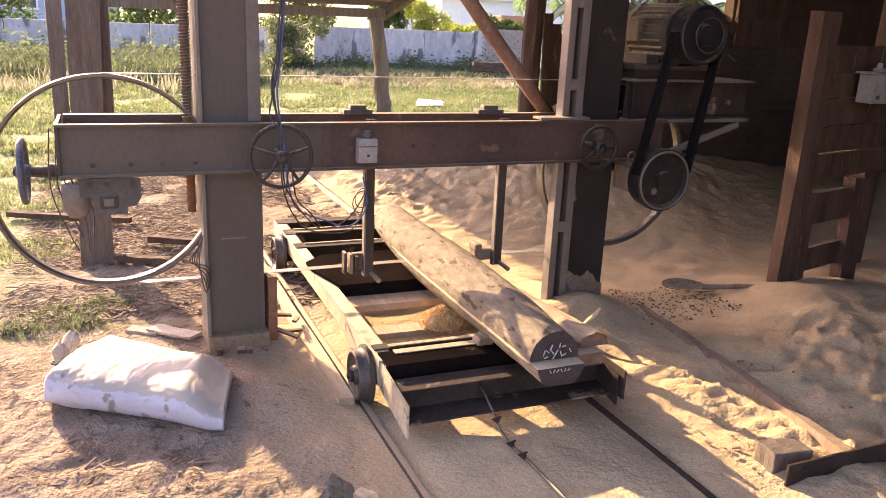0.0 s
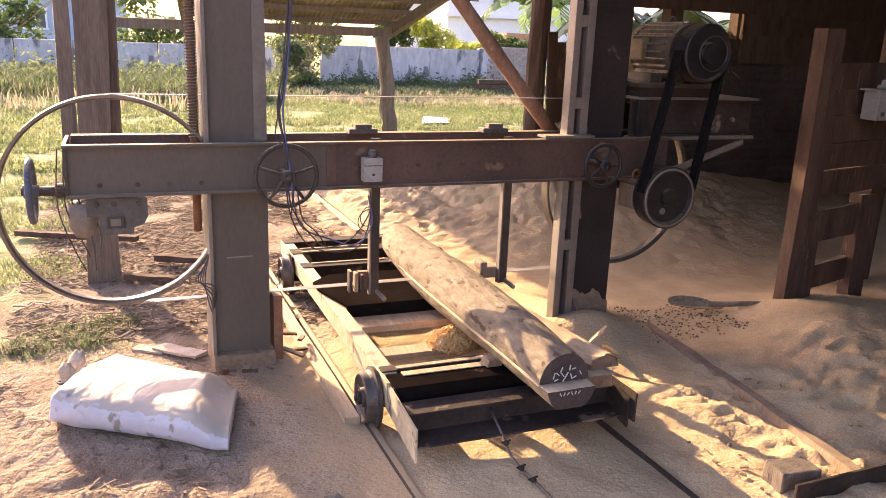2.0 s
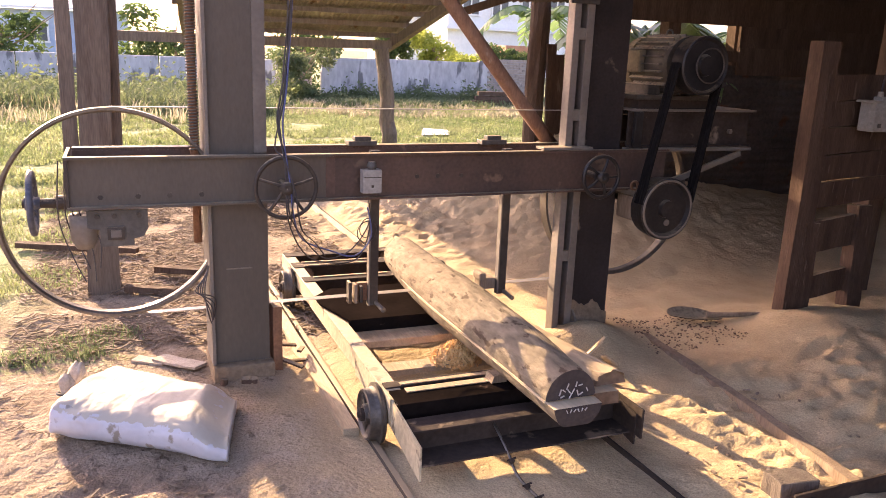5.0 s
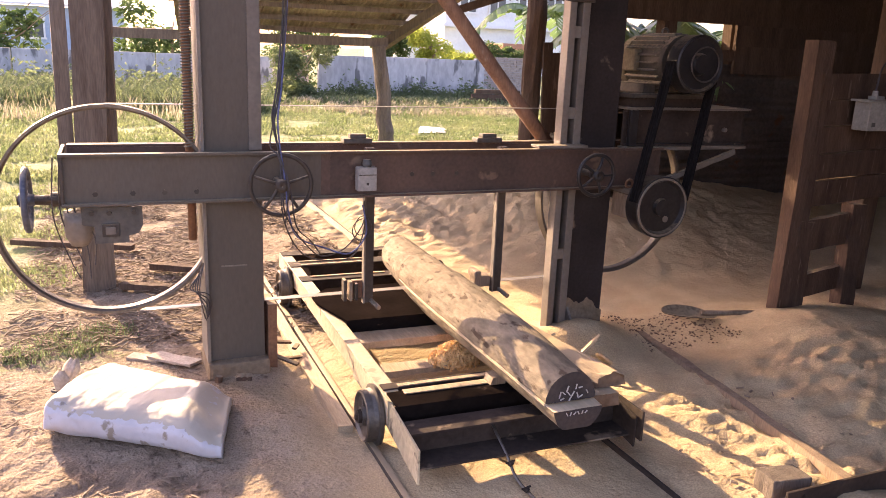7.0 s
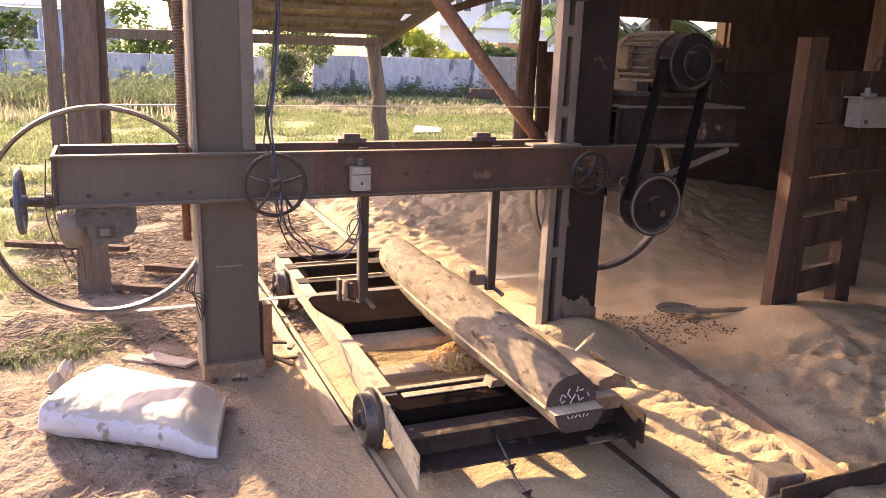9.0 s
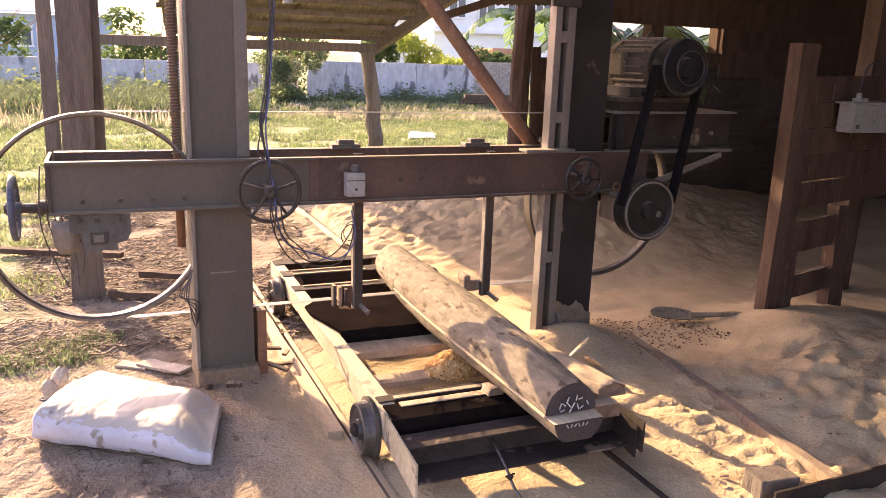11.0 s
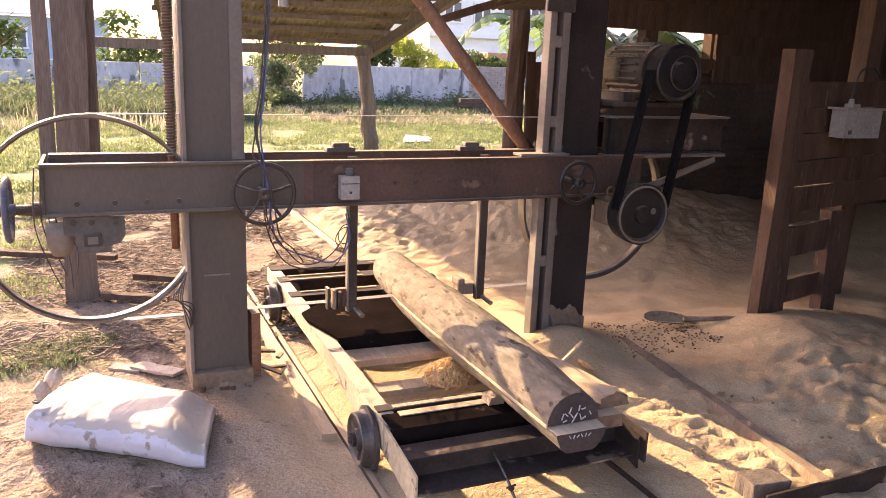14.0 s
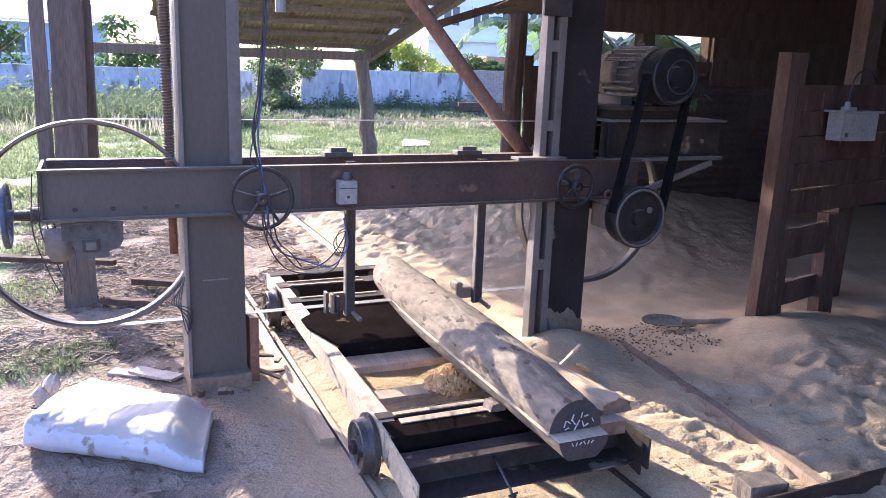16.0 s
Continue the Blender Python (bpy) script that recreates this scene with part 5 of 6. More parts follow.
def skew(bm):
    """From straight carriage measures to the carriage's slight turn."""
    bm.transform(Matrix.Translation((1.43, CY, 0)) @ Matrix.Rotation(radians(-0.8), 4, "Z") @ Matrix.Translation((-1.43, -CY, 0)))
    return bm


def cpart(name, bm, material, label="", parent=None, origin=None, smooth=False):
    skew(bm)
    return part(name, bm, material, parent or car, label, origin, smooth)


# side members: web, top flange, sloped nose
def side(x_web, x_in, mat, label):
    bm = B()
    prism(bm, [(x_web, 2.36, 0.055), (x_web, 2.36, 0.192), (x_web, 2.70, 0.228), (x_web, 5.1, 0.228), (x_web, 5.1, 0.145), (x_web, 3.24, 0.145), (x_web, 2.72, 0.11)], (0.008 if x_in > x_web else -0.008, 0, 0))
    s = cpart("side_member", bm, mat, label)
    bm = B()
    a, b = sorted((x_web, x_in))
    box(bm, a, b, 2.70, 5.1, 0.22, 0.231, 0.002)
    cpart("top_flange", bm, mat, "", s)
    bm = B()
    box(bm, a, b, 3.24, 5.1, 0.138, 0.146, 0.002)
    cpart("bottom_flange", bm, mat, "", s)
    return s


side_l = side(0.955, 1.025, CAR_YELLOW, "cream-painted worn side member")
side_r = side(1.905, 1.835, CAR_DARK, "dark side member")
bm = B()
box(bm, 0.949, 0.956, 2.70, 3.22, 0.125, 0.2345, 0.002)
cpart("splice_plate", bm, CAR_YELLOW, "", side_l)
bm = B()
prism(bm, [(1.91, 2.335, 0.09), (1.91, 2.335, 0.218), (1.91, 2.56, 0.218), (1.91, 2.56, 0.10)], (0.01, 0, 0))
cpart("end_plate", bm, CAR_DARK, "dark bolted end plate")
for y, z in ((2.38, 0.18), (2.38, 0.13), (2.47, 0.19)):
    bm = B()
    cyl(bm, (1.91, y, z), (1.902, y, z), 0.007, 0.007, 8)
    cpart("rivet", bm, FLANGE)


def ibeam(y0, y1, z0, z1, x0=0.963, x1=1.90, web=None, t=0.008, low=None):
    bm = B()
    web = (y0 + y1) / 2 if web is None else web
    box(bm, x0, x1, y0, y1, z1 - t, z1, 0.0015)
    la, lb = low or (y0, y1)
    box(bm, x0, x1, la, lb, z0, z0 + t, 0.0015)
    box(bm, x0, x1, web - t / 2, web + t / 2, z0 + t, z1 - t)
    return bm


cpart("cross_bar", ibeam(2.47, 2.58, 0.092, 0.20, web=2.52, low=(2.39, 2.58)), CAR_DARK, "dark front I-beam with a dusty flange")
cpart("cross_bar", ibeam(2.625, 2.765, 0.165, 0.242, web=2.63), DECK, "black cross channel")
# pale edge strips hold the sun's brightness as well as sawdust
bm = B()
box(bm, 1.03, 1.5, 2.725, 2.765, 0.243, 0.247)
cpart("edge_dust", bm, PLANK, "pale strip of sawdust and sunlight on the channel's edge")
cpart("cross_bar", ibeam(2.805, 2.86, 0.18, 0.238, web=2.85), CAR_DARK)
bm = B()
box(bm, 1.03, 1.55, 2.81, 2.835, 0.239, 0.243)
cpart("edge_dust", bm, PLANK)
bm = B()
timber(bm, (0.97, 3.235, 0.125), (1.89, 3.235, 0.125), 0.10, 0.03, (0, 0, 1), 0.002, 5)
cpart("cross_plank", bm, PLANK, "sunlit sawdust-covered cross plank")
bm = B()
timber(bm, (0.97, 3.53, 0.17), (1.89, 3.53, 0.17), 0.15, 0.035, (0, 0, 1), 0.002, 6)
cpart("cross_plank", bm, PLANK, "dusty cross plank")
bm = B()
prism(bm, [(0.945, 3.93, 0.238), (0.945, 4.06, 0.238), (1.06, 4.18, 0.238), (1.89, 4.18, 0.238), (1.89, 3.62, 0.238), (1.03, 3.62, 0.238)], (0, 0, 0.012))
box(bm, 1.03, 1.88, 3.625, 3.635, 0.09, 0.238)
cpart("deck_plate", bm, DECK, "black deck plate")
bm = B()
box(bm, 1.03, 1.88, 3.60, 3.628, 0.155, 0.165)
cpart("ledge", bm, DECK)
cpart("cross_bar", ibeam(4.40, 4.50, 0.08, 0.236, web=4.43), CAR_DARK)
cpart("cross_bar", ibeam(4.72, 4.84, 0.08, 0.236, web=4.76), CAR_DARK)
cpart("cross_bar", ibeam(5.0, 5.1, 0.08, 0.236, web=5.04), CAR_DARK)
for y in (4.74, 4.82, 4.47):
    bm = B()
    box(bm, 1.03, 1.5, y - 0.008, y + 0.008, 0.237, 0.242)
    cpart("edge_dust", bm, PLANK)
# wedge under the log
bm = B()
prism(bm, [(1.40, 2.70, 0.245), (1.47, 2.70, 0.245), (1.47, 2.70, 0.285), (1.41, 2.70, 0.275)], (0, 0.07, 0))
wedge = solo("wooden_wedge", skew(bm), OLD_WOOD, "small wooden wedge under the log", "wedge", at=(1.43, 2.72, 0.245))

car_wheels = []
for x, y, sgn in ((0.908, 2.84, -1), (0.908, 4.70, -1), (1.95, 2.84, 1), (1.95, 4.70, 1)):
    bm = B()
    c = (x, y, 0.114)
    lathe(bm, c, (sgn, 0, 0), [(-0.035, 0.03), (-0.035, 0.128), (-0.02, 0.130), (-0.016, 0.114), (0.0, 0.109), (0.026, 0.107), (0.03, 0.100), (0.018, 0.088), (0.008, 0.045), (0.03, 0.04), (0.03, 0.03)], 44)
    o = Matrix.Translation((1.43, CY, 0)) @ Matrix.Rotation(radians(-0.8), 4, "Z") @ Matrix.Translation((-1.43, -CY, 0)) @ Vector(c)
    skew(bm)
    w = part("wheel", bm, HUB_DARK if sgn < 0 else CAR_DARK, car, "grey flanged iron wheel", origin=tuple(o))
    bm = B()
    cyl(bm, (x - sgn * 0.06, y, 0.114), (x + sgn * 0.045, y, 0.114), 0.028, 0.028, 14)
    cyl(bm, (x + sgn * 0.045, y, 0.114), (x + sgn * 0.055, y, 0.114), 0.016, 0.012, 8)
    skew(bm)
    part("axle", bm, CAR_DARK, w)
    bm = B()
    for k in range(3):
        bm = B()
        a = 2.1 * k + 0.4
        m = Matrix.Translation(Vector(c) + Vector((sgn * 0.013, 0, 0))) @ Matrix.Rotation(a, 4, "X")
        box(bm, -0.006, 0.006, -0.012, 0.012, 0.035, 0.095, 0.002, m=m)
        skew(bm)
        part("spoke", bm, HUB_DARK, w)
    car_wheels.append((w, tuple(car_base.inverted() @ o)))
for y in (2.87, 4.72):
    for x in (0.985, 1.88):
        bm = B()
        box(bm, x - 0.03, x + 0.03, y - 0.06, y + 0.06, 0.07, 0.16, 0.004)
        cpart("axle_box", bm, CAR_DARK)


# ---- the log ----
def log_centre(y):
    """Centre line and radius of the log along the carriage."""
    s = (y - 2.2) / 2.15
    r = 0.104 + 0.034 * math.sin(min(s, 0.62) / 0.62 * math.pi / 2) - 0.030 * max(0, s - 0.62) / 0.38
    x = 1.398 + r + 0.065 * max(0, s - 0.5) ** 2 / 0.25
    z = 0.372 + 0.012 * s + 0.006 * math.sin(s * 7)
    return x, z, r


KERF = 0.364


def log_piece(y0, y1, part_of, seg=40, n=60):
    """A stretch of the log; 'upper' or 'lower' keeps one side of the cut, with a flat sawn face."""
    bm = B()
    rings = []
    for k in range(n + 1):
        y = y0 + (y1 - y0) * k / n
        cx, cz, r = log_centre(y)
        ring = []
        for j in range(seg):
            a = 2 * math.pi * j / seg
            rr = r * (1 + 0.035 * noise.noise(Vector((math.cos(a) * 1.5, math.sin(a) * 1.5, y * 2.5))) + 0.02 * noise.noise(Vector((math.cos(a) * 5, math.sin(a) * 5, y * 9))))
            ring.append((cx + rr * math.cos(a), y + 0.006 * noise.noise(Vector((a, y, 2))), cz + rr * math.sin(a)))
        if part_of == "upper":
            ring = [(p[0], p[1], max(p[2], KERF + 0.0025)) for p in ring]
        elif part_of == "lower":
            # the sole is hewn flat
            ring = [(p[0], p[1], max(cz - 0.84 * r, min(p[2], KERF - 0.0025))) for p in ring]
        rings.append([bm.verts.new(p) for p in ring])
    for a, b in zip(rings, rings[1:]):
        for j in range(seg):
            f = bm.faces.new((a[j], a[(j + 1) % seg], b[(j + 1) % seg], b[j]))
            zs = [v.co.z for v in f.verts]
            if part_of != "whole" and max(zs) - min(zs) < 1e-5:
                f.material_index = 1
    c0, c1 = bm.faces.new(rings[0][::-1]), bm.faces.new(rings[-1])
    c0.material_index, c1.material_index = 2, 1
    bmesh.ops.remove_doubles(bm, verts=bm.verts, dist=0.0004)
    return bm


LOG_Y0, LOG_Y1, CUT_Y = 2.185, 4.33, 3.90
log = thing("log", (1.5, 2.3, 0.25), "half-sawn round log with grey-brown bark on the carriage", "log")
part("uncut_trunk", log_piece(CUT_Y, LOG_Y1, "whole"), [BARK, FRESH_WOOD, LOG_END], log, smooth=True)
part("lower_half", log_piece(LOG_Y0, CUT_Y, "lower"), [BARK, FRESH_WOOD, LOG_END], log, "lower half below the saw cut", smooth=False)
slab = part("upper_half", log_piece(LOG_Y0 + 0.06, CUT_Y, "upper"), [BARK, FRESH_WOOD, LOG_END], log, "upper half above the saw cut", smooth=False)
# thin pale line of sawdust along the cut
bm = B()
for k in range(40):
    y0, y1 = 2.25 + 1.5 * k / 40, 2.25 + 1.5 * (k + 1) / 40
    x0 = log_centre(y0)[0] - log_centre(y0)[2]
    box(bm, x0 - 0.004, x0 + 0.012, y0, y1, KERF - 0.0045, KERF + 0.0045)
bmesh.ops.remove_doubles(bm, verts=bm.verts, dist=0.0005)
part("kerf_dust", bm, FRESH_WOOD, log, "pale sawdust along the saw cut")
# chalk marks on the cut end, not readable
bm = B()
rnd = random.Random(8)
for k, (dx, dz, a, l) in enumerate(((-0.055, 0.03, 15, 0.03), (-0.04, 0.035, -50, 0.02), (-0.045, 0.012, 70, 0.02), (-0.025, 0.05, 20, 0.03), (-0.018, 0.03, -40, 0.025), (-0.005, 0.02, 30, 0.05), (0.012, 0.055, 10, 0.025), (0.03, 0.05, 80, 0.02), (0.02, 0.02, -20, 0.03), (0.035, 0.015, 60, 0.02), (0.06, 0.03, -30, 0.02))):
    box(bm, -0.002, 0.002, -0.002, 0.001, -l * 0.42, l * 0.42, m=pose(1.508 + dx, LOG_Y0 + 0.054, KERF + 0.005 + dz, 0, a, 0))
part("chalk_mark", bm, CHALK, log, "white chalk strokes")
bm = B()
for k in range(6):
    box(bm, -0.0016, 0.0016, -0.002, 0.001, -0.007, 0.007, m=pose(1.45 + 0.016 * k, LOG_Y0 - 0.006, KERF - 0.014, 0, (-30, 20, 45)[k % 3], 0))
part("chalk_mark", bm, CHALK, log)

# earlier cuts along the log: a sawn plank level with the kerf and a bark slab on it
bm = B()
timber(bm, (1.66, 2.262, 0.335), (1.625, 3.85, 0.335), 0.15, 0.05, (0, 0, 1), 0.004, 12)
plank = solo("sawn_plank", bm, SLAB_WOOD, "rough sawn plank lying against the half-sawn log", "plank", at=(1.7, 2.6, 0.31))
bm = B()
rings = []
rnd = random.Random(4)
for k in range(49):
    s = k / 48
    y = 2.315 + 1.50 * s
    xr = 1.80 - 0.115 * min(1, s * 1.3) + 0.012 * noise.noise(Vector((s * 9, 0, 3))) + rnd.uniform(-0.003, 0.003)
    w = 0.17 * (1 - 0.25 * s) * (0.82 + 0.18 * smoothstep(0, 0.05, s))
    h = 0.058 * (1 - 0.25 * s)
    ring = [(xr - w, y, 0.3635), (xr, y + 0.02 * s, 0.3635)]
    for j in range(1, 11):
        a = math.pi * j / 11
        q = 1 + 0.16 * noise.noise(Vector((s * 16, j * 0.6, 1.0)))
        ring.append((xr - w / 2 + w / 2 * math.cos(a) * 0.99, y + 0.01 * math.sin(j * 1.7), 0.3635 + h * math.sin(a) ** 0.7 * q))
    rings.append([bm.verts.new(p) for p in ring])
m_ = len(rings[0])
for a, b in zip(rings, rings[1:]):
    for j in range(m_):
        bm.faces.new((a[j], a[(j + 1) % m_], b[(j + 1) % m_], b[j]))
bm.faces.new(rings[0][::-1])
bm.faces.new(rings[-1])
offcut = solo("wood_slab", bm, SLAB_WOOD, "rough red-brown bark slab with sawdust lying beside the log", "slab", at=(1.7, 2.6, 0.27))

# heap of fresh chips on the cross plank
def chip_heap(c, r, h, n, seed):
    rnd = random.Random(seed)
    verts, faces = [], []
    for _ in range(n):
        a, q = rnd.uniform(0, 6.28), math.sqrt(rnd.random())
        x, y = c[0] + math.cos(a) * q * r[0], c[1] + math.sin(a) * q * r[1]
        z = c[2] + h * (1 - q * q) * rnd.uniform(0.75, 1.05)
        m = Matrix.Translation((x, y, z)) @ Euler((rnd.uniform(0, 3), rnd.uniform(0, 3), rnd.uniform(0, 3))).to_matrix().to_4x4()
        s = rnd.uniform(0.006, 0.013)
        b = len(verts)
        for p in ((-1.3, -0.7, -0.25), (1.3, -0.7, -0.25), (1.3, 0.7, -0.25), (-1.3, 0.7, -0.25), (-1, -0.5, 0.3), (1, -0.5, 0.3), (1, 0.5, 0.3), (-1, 0.5, 0.3)):
            verts.append(m @ (Vector(p) * s))
        faces += [(b, b + 3, b + 2, b + 1), (b + 4, b + 5, b + 6, b + 7)] + [(b + k, b + (k + 1) % 4, b + 4 + (k + 1) % 4, b + 4 + k) for k in range(4)]
    return verts, faces


v, f = chip_heap((0, 0, 0), (0.125, 0.11), 0.085, 900, 2)
heap = new("chip_heap", from_lists("chip_heap", v, f, CHIPS))
heap.matrix_basis = pose(1.47, 3.22, 0.145)
tagged(heap, "small heap of fresh golden wood chips on the cross plank", "wood chips", kind="stuff")

# tow cable ahead of the carriage
bm = B()
tube(bm, [(1.33, 2.52, 0.165), (1.335, 2.40, 0.10), (1.34, 2.30, 0.035), (1.36, 2.1, 0.018), (1.37, 1.7, 0.02), (1.40, 1.2, 0.02), (1.42, 0.4, 0.02)], 0.006, 6)
tow = thing("tow_cable", (1.34, 2.4, 0), "thin steel tow cable with a clamp at the carriage's front", "cable")
part("cable", bm, RIM, tow)
for k, (x, y, z) in enumerate(((1.336, 2.36, 0.075), (1.342, 2.24, 0.032), (1.35, 2.16, 0.026))):
    bm = B()
    box(bm, -0.009, 0.009, -0.008, 0.008, -0.007, 0.009, 0.002, m=pose(x, y, z, 20, 10 * k, 30))
    tube(bm, [(x - 0.02, y, z + 0.006), (x + 0.02, y + 0.006, z + 0.009)], 0.004, 6)
    part("clamp", bm, CAR_DARK, tow)


# ---- the sack ----
def sack():
    th = thing("sawdust_sack", (0.02, 3.2, 0), "full white woven plastic sack caked with sawdust, tied at one end", "sack")
    a0, a1 = Vector((-0.285, 3.52, 0)), Vector((0.37, 3.05, 0))
    ax = (a1 - a0).normalized()
    wd = Vector((-ax.y, ax.x, 0))
    L = (a1 - a0).length
    n, seg = 150, 110
    for which in ("bag",):
        bm = B()
        rings = []
        for k in range(n + 1):
            s = k / n
            neck = smoothstep(0.0, 0.17, s)
            end = smoothstep(1.0, 0.90, s)
            w = 0.03 + (0.205 + 0.012 * math.sin(s * 7)) * neck * (0.86 + 0.14 * end)
            h = 0.05 + 0.125 * neck * (0.42 + 0.58 * smoothstep(1.01, 0.80, s)) * (1 + 0.06 * math.sin(s * 5.2 + 1))
            ring = []
            for j in range(seg):
                a = 2 * math.pi * j / seg
                c, sn = math.cos(a), math.sin(a)
                e = 0.74
                px = w * math.copysign(abs(c) ** e, c)
                pz = h * 0.52 * math.copysign(abs(sn) ** e, sn) + h * 0.5
                p = a0 + ax * (L * s - 0.42 * px * smoothstep(0.45, 1.0, s)) + wd * px + Vector((0, 0, pz + 0.0))
                fold = noise.noise(Vector((s * 9, a * 1.6, 1.0))) * 0.004 + (0.5 - abs(noise.noise(Vector((s * 22, a * 2.2, 4.0))))) * 0.0012 + noise.noise(Vector((s * 50, a * 5.0, 6.0))) * 0.0007
                fold += 0.010 * (1 - neck) * math.sin(a * 9) + 0.009 * smoothstep(0.35, 0.05, s) * math.sin(a * 7 + s * 20) * neck
                fold -= 0.007 * (0.08 + 0.92 * smoothstep(0.4, 0.1, s)) * max(0, 1 - 5 * abs(noise.noise(Vector((s * 3.2 + a * 0.4, a * 2.6 + s * 2, 8.0))))) ** 1.5
                fold -= 0.0018 * max(0, 1 - 6 * abs(noise.noise(Vector((s * 6 - a, a * 1.4 + s * 5, 12.0)))))
                p += (wd * c + Vector((0, 0, sn))) * fold
                p.z = max(p.z, ground_z(p.x, p.y) - 0.01)
                ring.append(p)
            rings.append(ring)
        if which == "bag":
            vv = [[bm.verts.new(p) for p in r] for r in rings]
            for a, b in zip(vv, vv[1:]):
                for j in range(seg):
                    bm.faces.new((a[j], a[(j + 1) % seg], b[(j + 1) % seg], b[j]))
            bm.faces.new(vv[0][::-1])
            bm.faces.new(vv[-1])
            part("bag", bm, SACK, th, smooth=True)
    # gathered mouth: two crumpled tufts above the tie
    base = a0 + Vector((0, 0, 0.085))
    for k, (off, tip) in enumerate(((Vector((0.012, -0.012, 0)), Vector((0.012, 0.0, 0.10))), (Vector((0.02, 0.02, 0)), Vector((0.055, 0.04, 0.125))))):
        bm = B()
        rings = []
        for q in range(9):
            s = q / 8
            r = (0.012 + 0.024 * math.sin(min(1, s * 1.25) * math.pi * 0.55)) * (1 if s < 0.8 else 1 - 2.6 * (s - 0.8))
            ring = []
            for j in range(18):
                a = 2 * math.pi * j / 18
                rr = r * (1 + 0.32 * math.sin(a * 5 + k + s) * s + 0.2 * noise.noise(Vector((math.cos(a) * 2, math.sin(a) * 2, s * 3 + k))))
                c = base + off + tip * s
                ring.append(bm.verts.new(c + wd * (0.45 * rr * math.cos(a)) + ax * (rr * math.sin(a)) + Vector((0, 0, 0.008 * s * math.sin(a * 3)))))
            rings.append(ring)
        for r0, r1 in zip(rings, rings[1:]):
            for j in range(18):
                bm.faces.new((r0[j], r0[(j + 1) % 18], r1[(j + 1) % 18], r1[j]))
        bm.faces.new(rings[-1])
        bm.faces.new(rings[0][::-1])
        part("mouth_tuft", bm, SACK_DUSTY, th, "gathered dusty tuft of the sack's mouth", smooth=True)
    bm = B()
    torus(bm, base + Vector((0, 0, 0.012)), (0.2, 0.1, 1), 0.022, 0.005, 20, 6)
    tube(bm, [base, base + Vector((0.03, -0.08, -0.06)), base + Vector((0.05, -0.16, -0.095)), base + Vector((0.02, -0.28, -0.097))], 0.004, 5)
    part("tie_string", bm, CABLE, th, "dark tie string")


sack()

# ---- loose things on the ground ----
def board_at(name, p0, p1, w, h, material, label, category, seed, group=""):
    bm = B()
    timber(bm, p0, p1, w, h, (0, 0, 1), 0.003, seed)
    return solo(name, bm, material, label, category, at=p0, group=group)


def gz(x, y):
    return ground_z(x, y)


board_at("wood_offcut", (0.02, 4.06, gz(0.02, 4.06) + 0.008), (0.16, 3.96, gz(0.16, 3.96) + 0.008), 0.07, 0.014, SACK_DUSTY, "pale thin offcut board lying behind the sack", "offcut", 1, "pale offcuts")
board_at("wood_offcut", (0.13, 4.02, gz(0.13, 4.02) + 0.018), (0.32, 3.80, gz(0.32, 3.80) + 0.014), 0.085, 0.014, SACK_DUSTY, "pale thin offcut board lying behind the sack", "offcut", 2, "pale offcuts")
board_at("wood_chip", (0.46, 3.40, gz(0.46, 3.4) + 0.08), (0.53, 3.39, gz(0.53, 3.39) + 0.08), 0.045, 0.02, RED_WOOD, "small dark wood chip at the sack's corner", "chip", 3)
bm = B()
cyl(bm, (0.40, 3.57, gz(0.4, 3.57) + 0.0), (0.405, 3.57, gz(0.4, 3.57) + 0.03), 0.018, 0.016, 12)
solo("packet", bm, RED_WOOD, "small crumpled purple packet at the footing", "packet", at=(0.4, 3.57, gz(0.4, 3.57)))

# wooden guide rail on the sawdust, worn pale
bm = B()
timber(bm, (2.82, 3.55, 0.012), (2.70, 2.62, 0.02), 0.05, 0.045, (0, 0, 1), 0.004, 21)
timber(bm, (2.70, 2.66, 0.022), (2.565, 1.86, 0.025), 0.05, 0.05, (0, 0, 1), 0.003, 22)
solo("wooden_rail", bm, OLD_WOOD, "worn wooden rail lying in the sawdust", "rail", at=(2.7, 2.7, 0))
bm = B()
box(bm, -0.085, 0.085, -0.055, 0.055, -0.03, 0.085, 0.006, m=pose(2.30, 1.95, 0.0, 0, 0, -8))
bmesh.ops.subdivide_edges(bm, edges=bm.edges, cuts=3, use_grid_fill=True)
for vv in bm.verts:
    vv.co += Vector((noise.noise(vv.co * 30), noise.noise(vv.co * 30 + Vector((5, 0, 0))), 0.3 * noise.noise(vv.co * 30))) * 0.006
solo("wood_block", bm, GREY_WOOD, "split wooden block with rough end grain on sawdust", "block", at=(2.3, 1.95, 0))
bm = B()
box(bm, 2.20, 2.98, 1.83, 1.842, -0.02, 0.085, 0.002, m=None)
box(bm, 2.20, 2.98, 1.842, 1.90, -0.02, -0.008)
cyl(bm, (2.28, 1.83, 0.06), (2.28, 1.822, 0.06), 0.008, 0.008, 8)
solo("angle_iron", bm, CAR_DARK, "dark angle iron lying across the end of the wooden rail", "angle iron", at=(2.6, 1.85, 0))

# stump at the near edge
bm = B()
pole(bm, (0.47, 2.16, 0.0), (0.63, 2.33, 0.0), 0.07, 0.075, 6, 18, 0.003)
solo("log_stump", bm, BARK, "short grey cut log lying in the sand", "log", at=(0.57, 2.36, 0))
board_at("pale_offcut", (0.69, 2.29, 0.01), (0.72, 2.2, 0.045), 0.05, 0.025, FRESH_WOOD, "pale fresh offcut beside the short log", "offcut", 4)

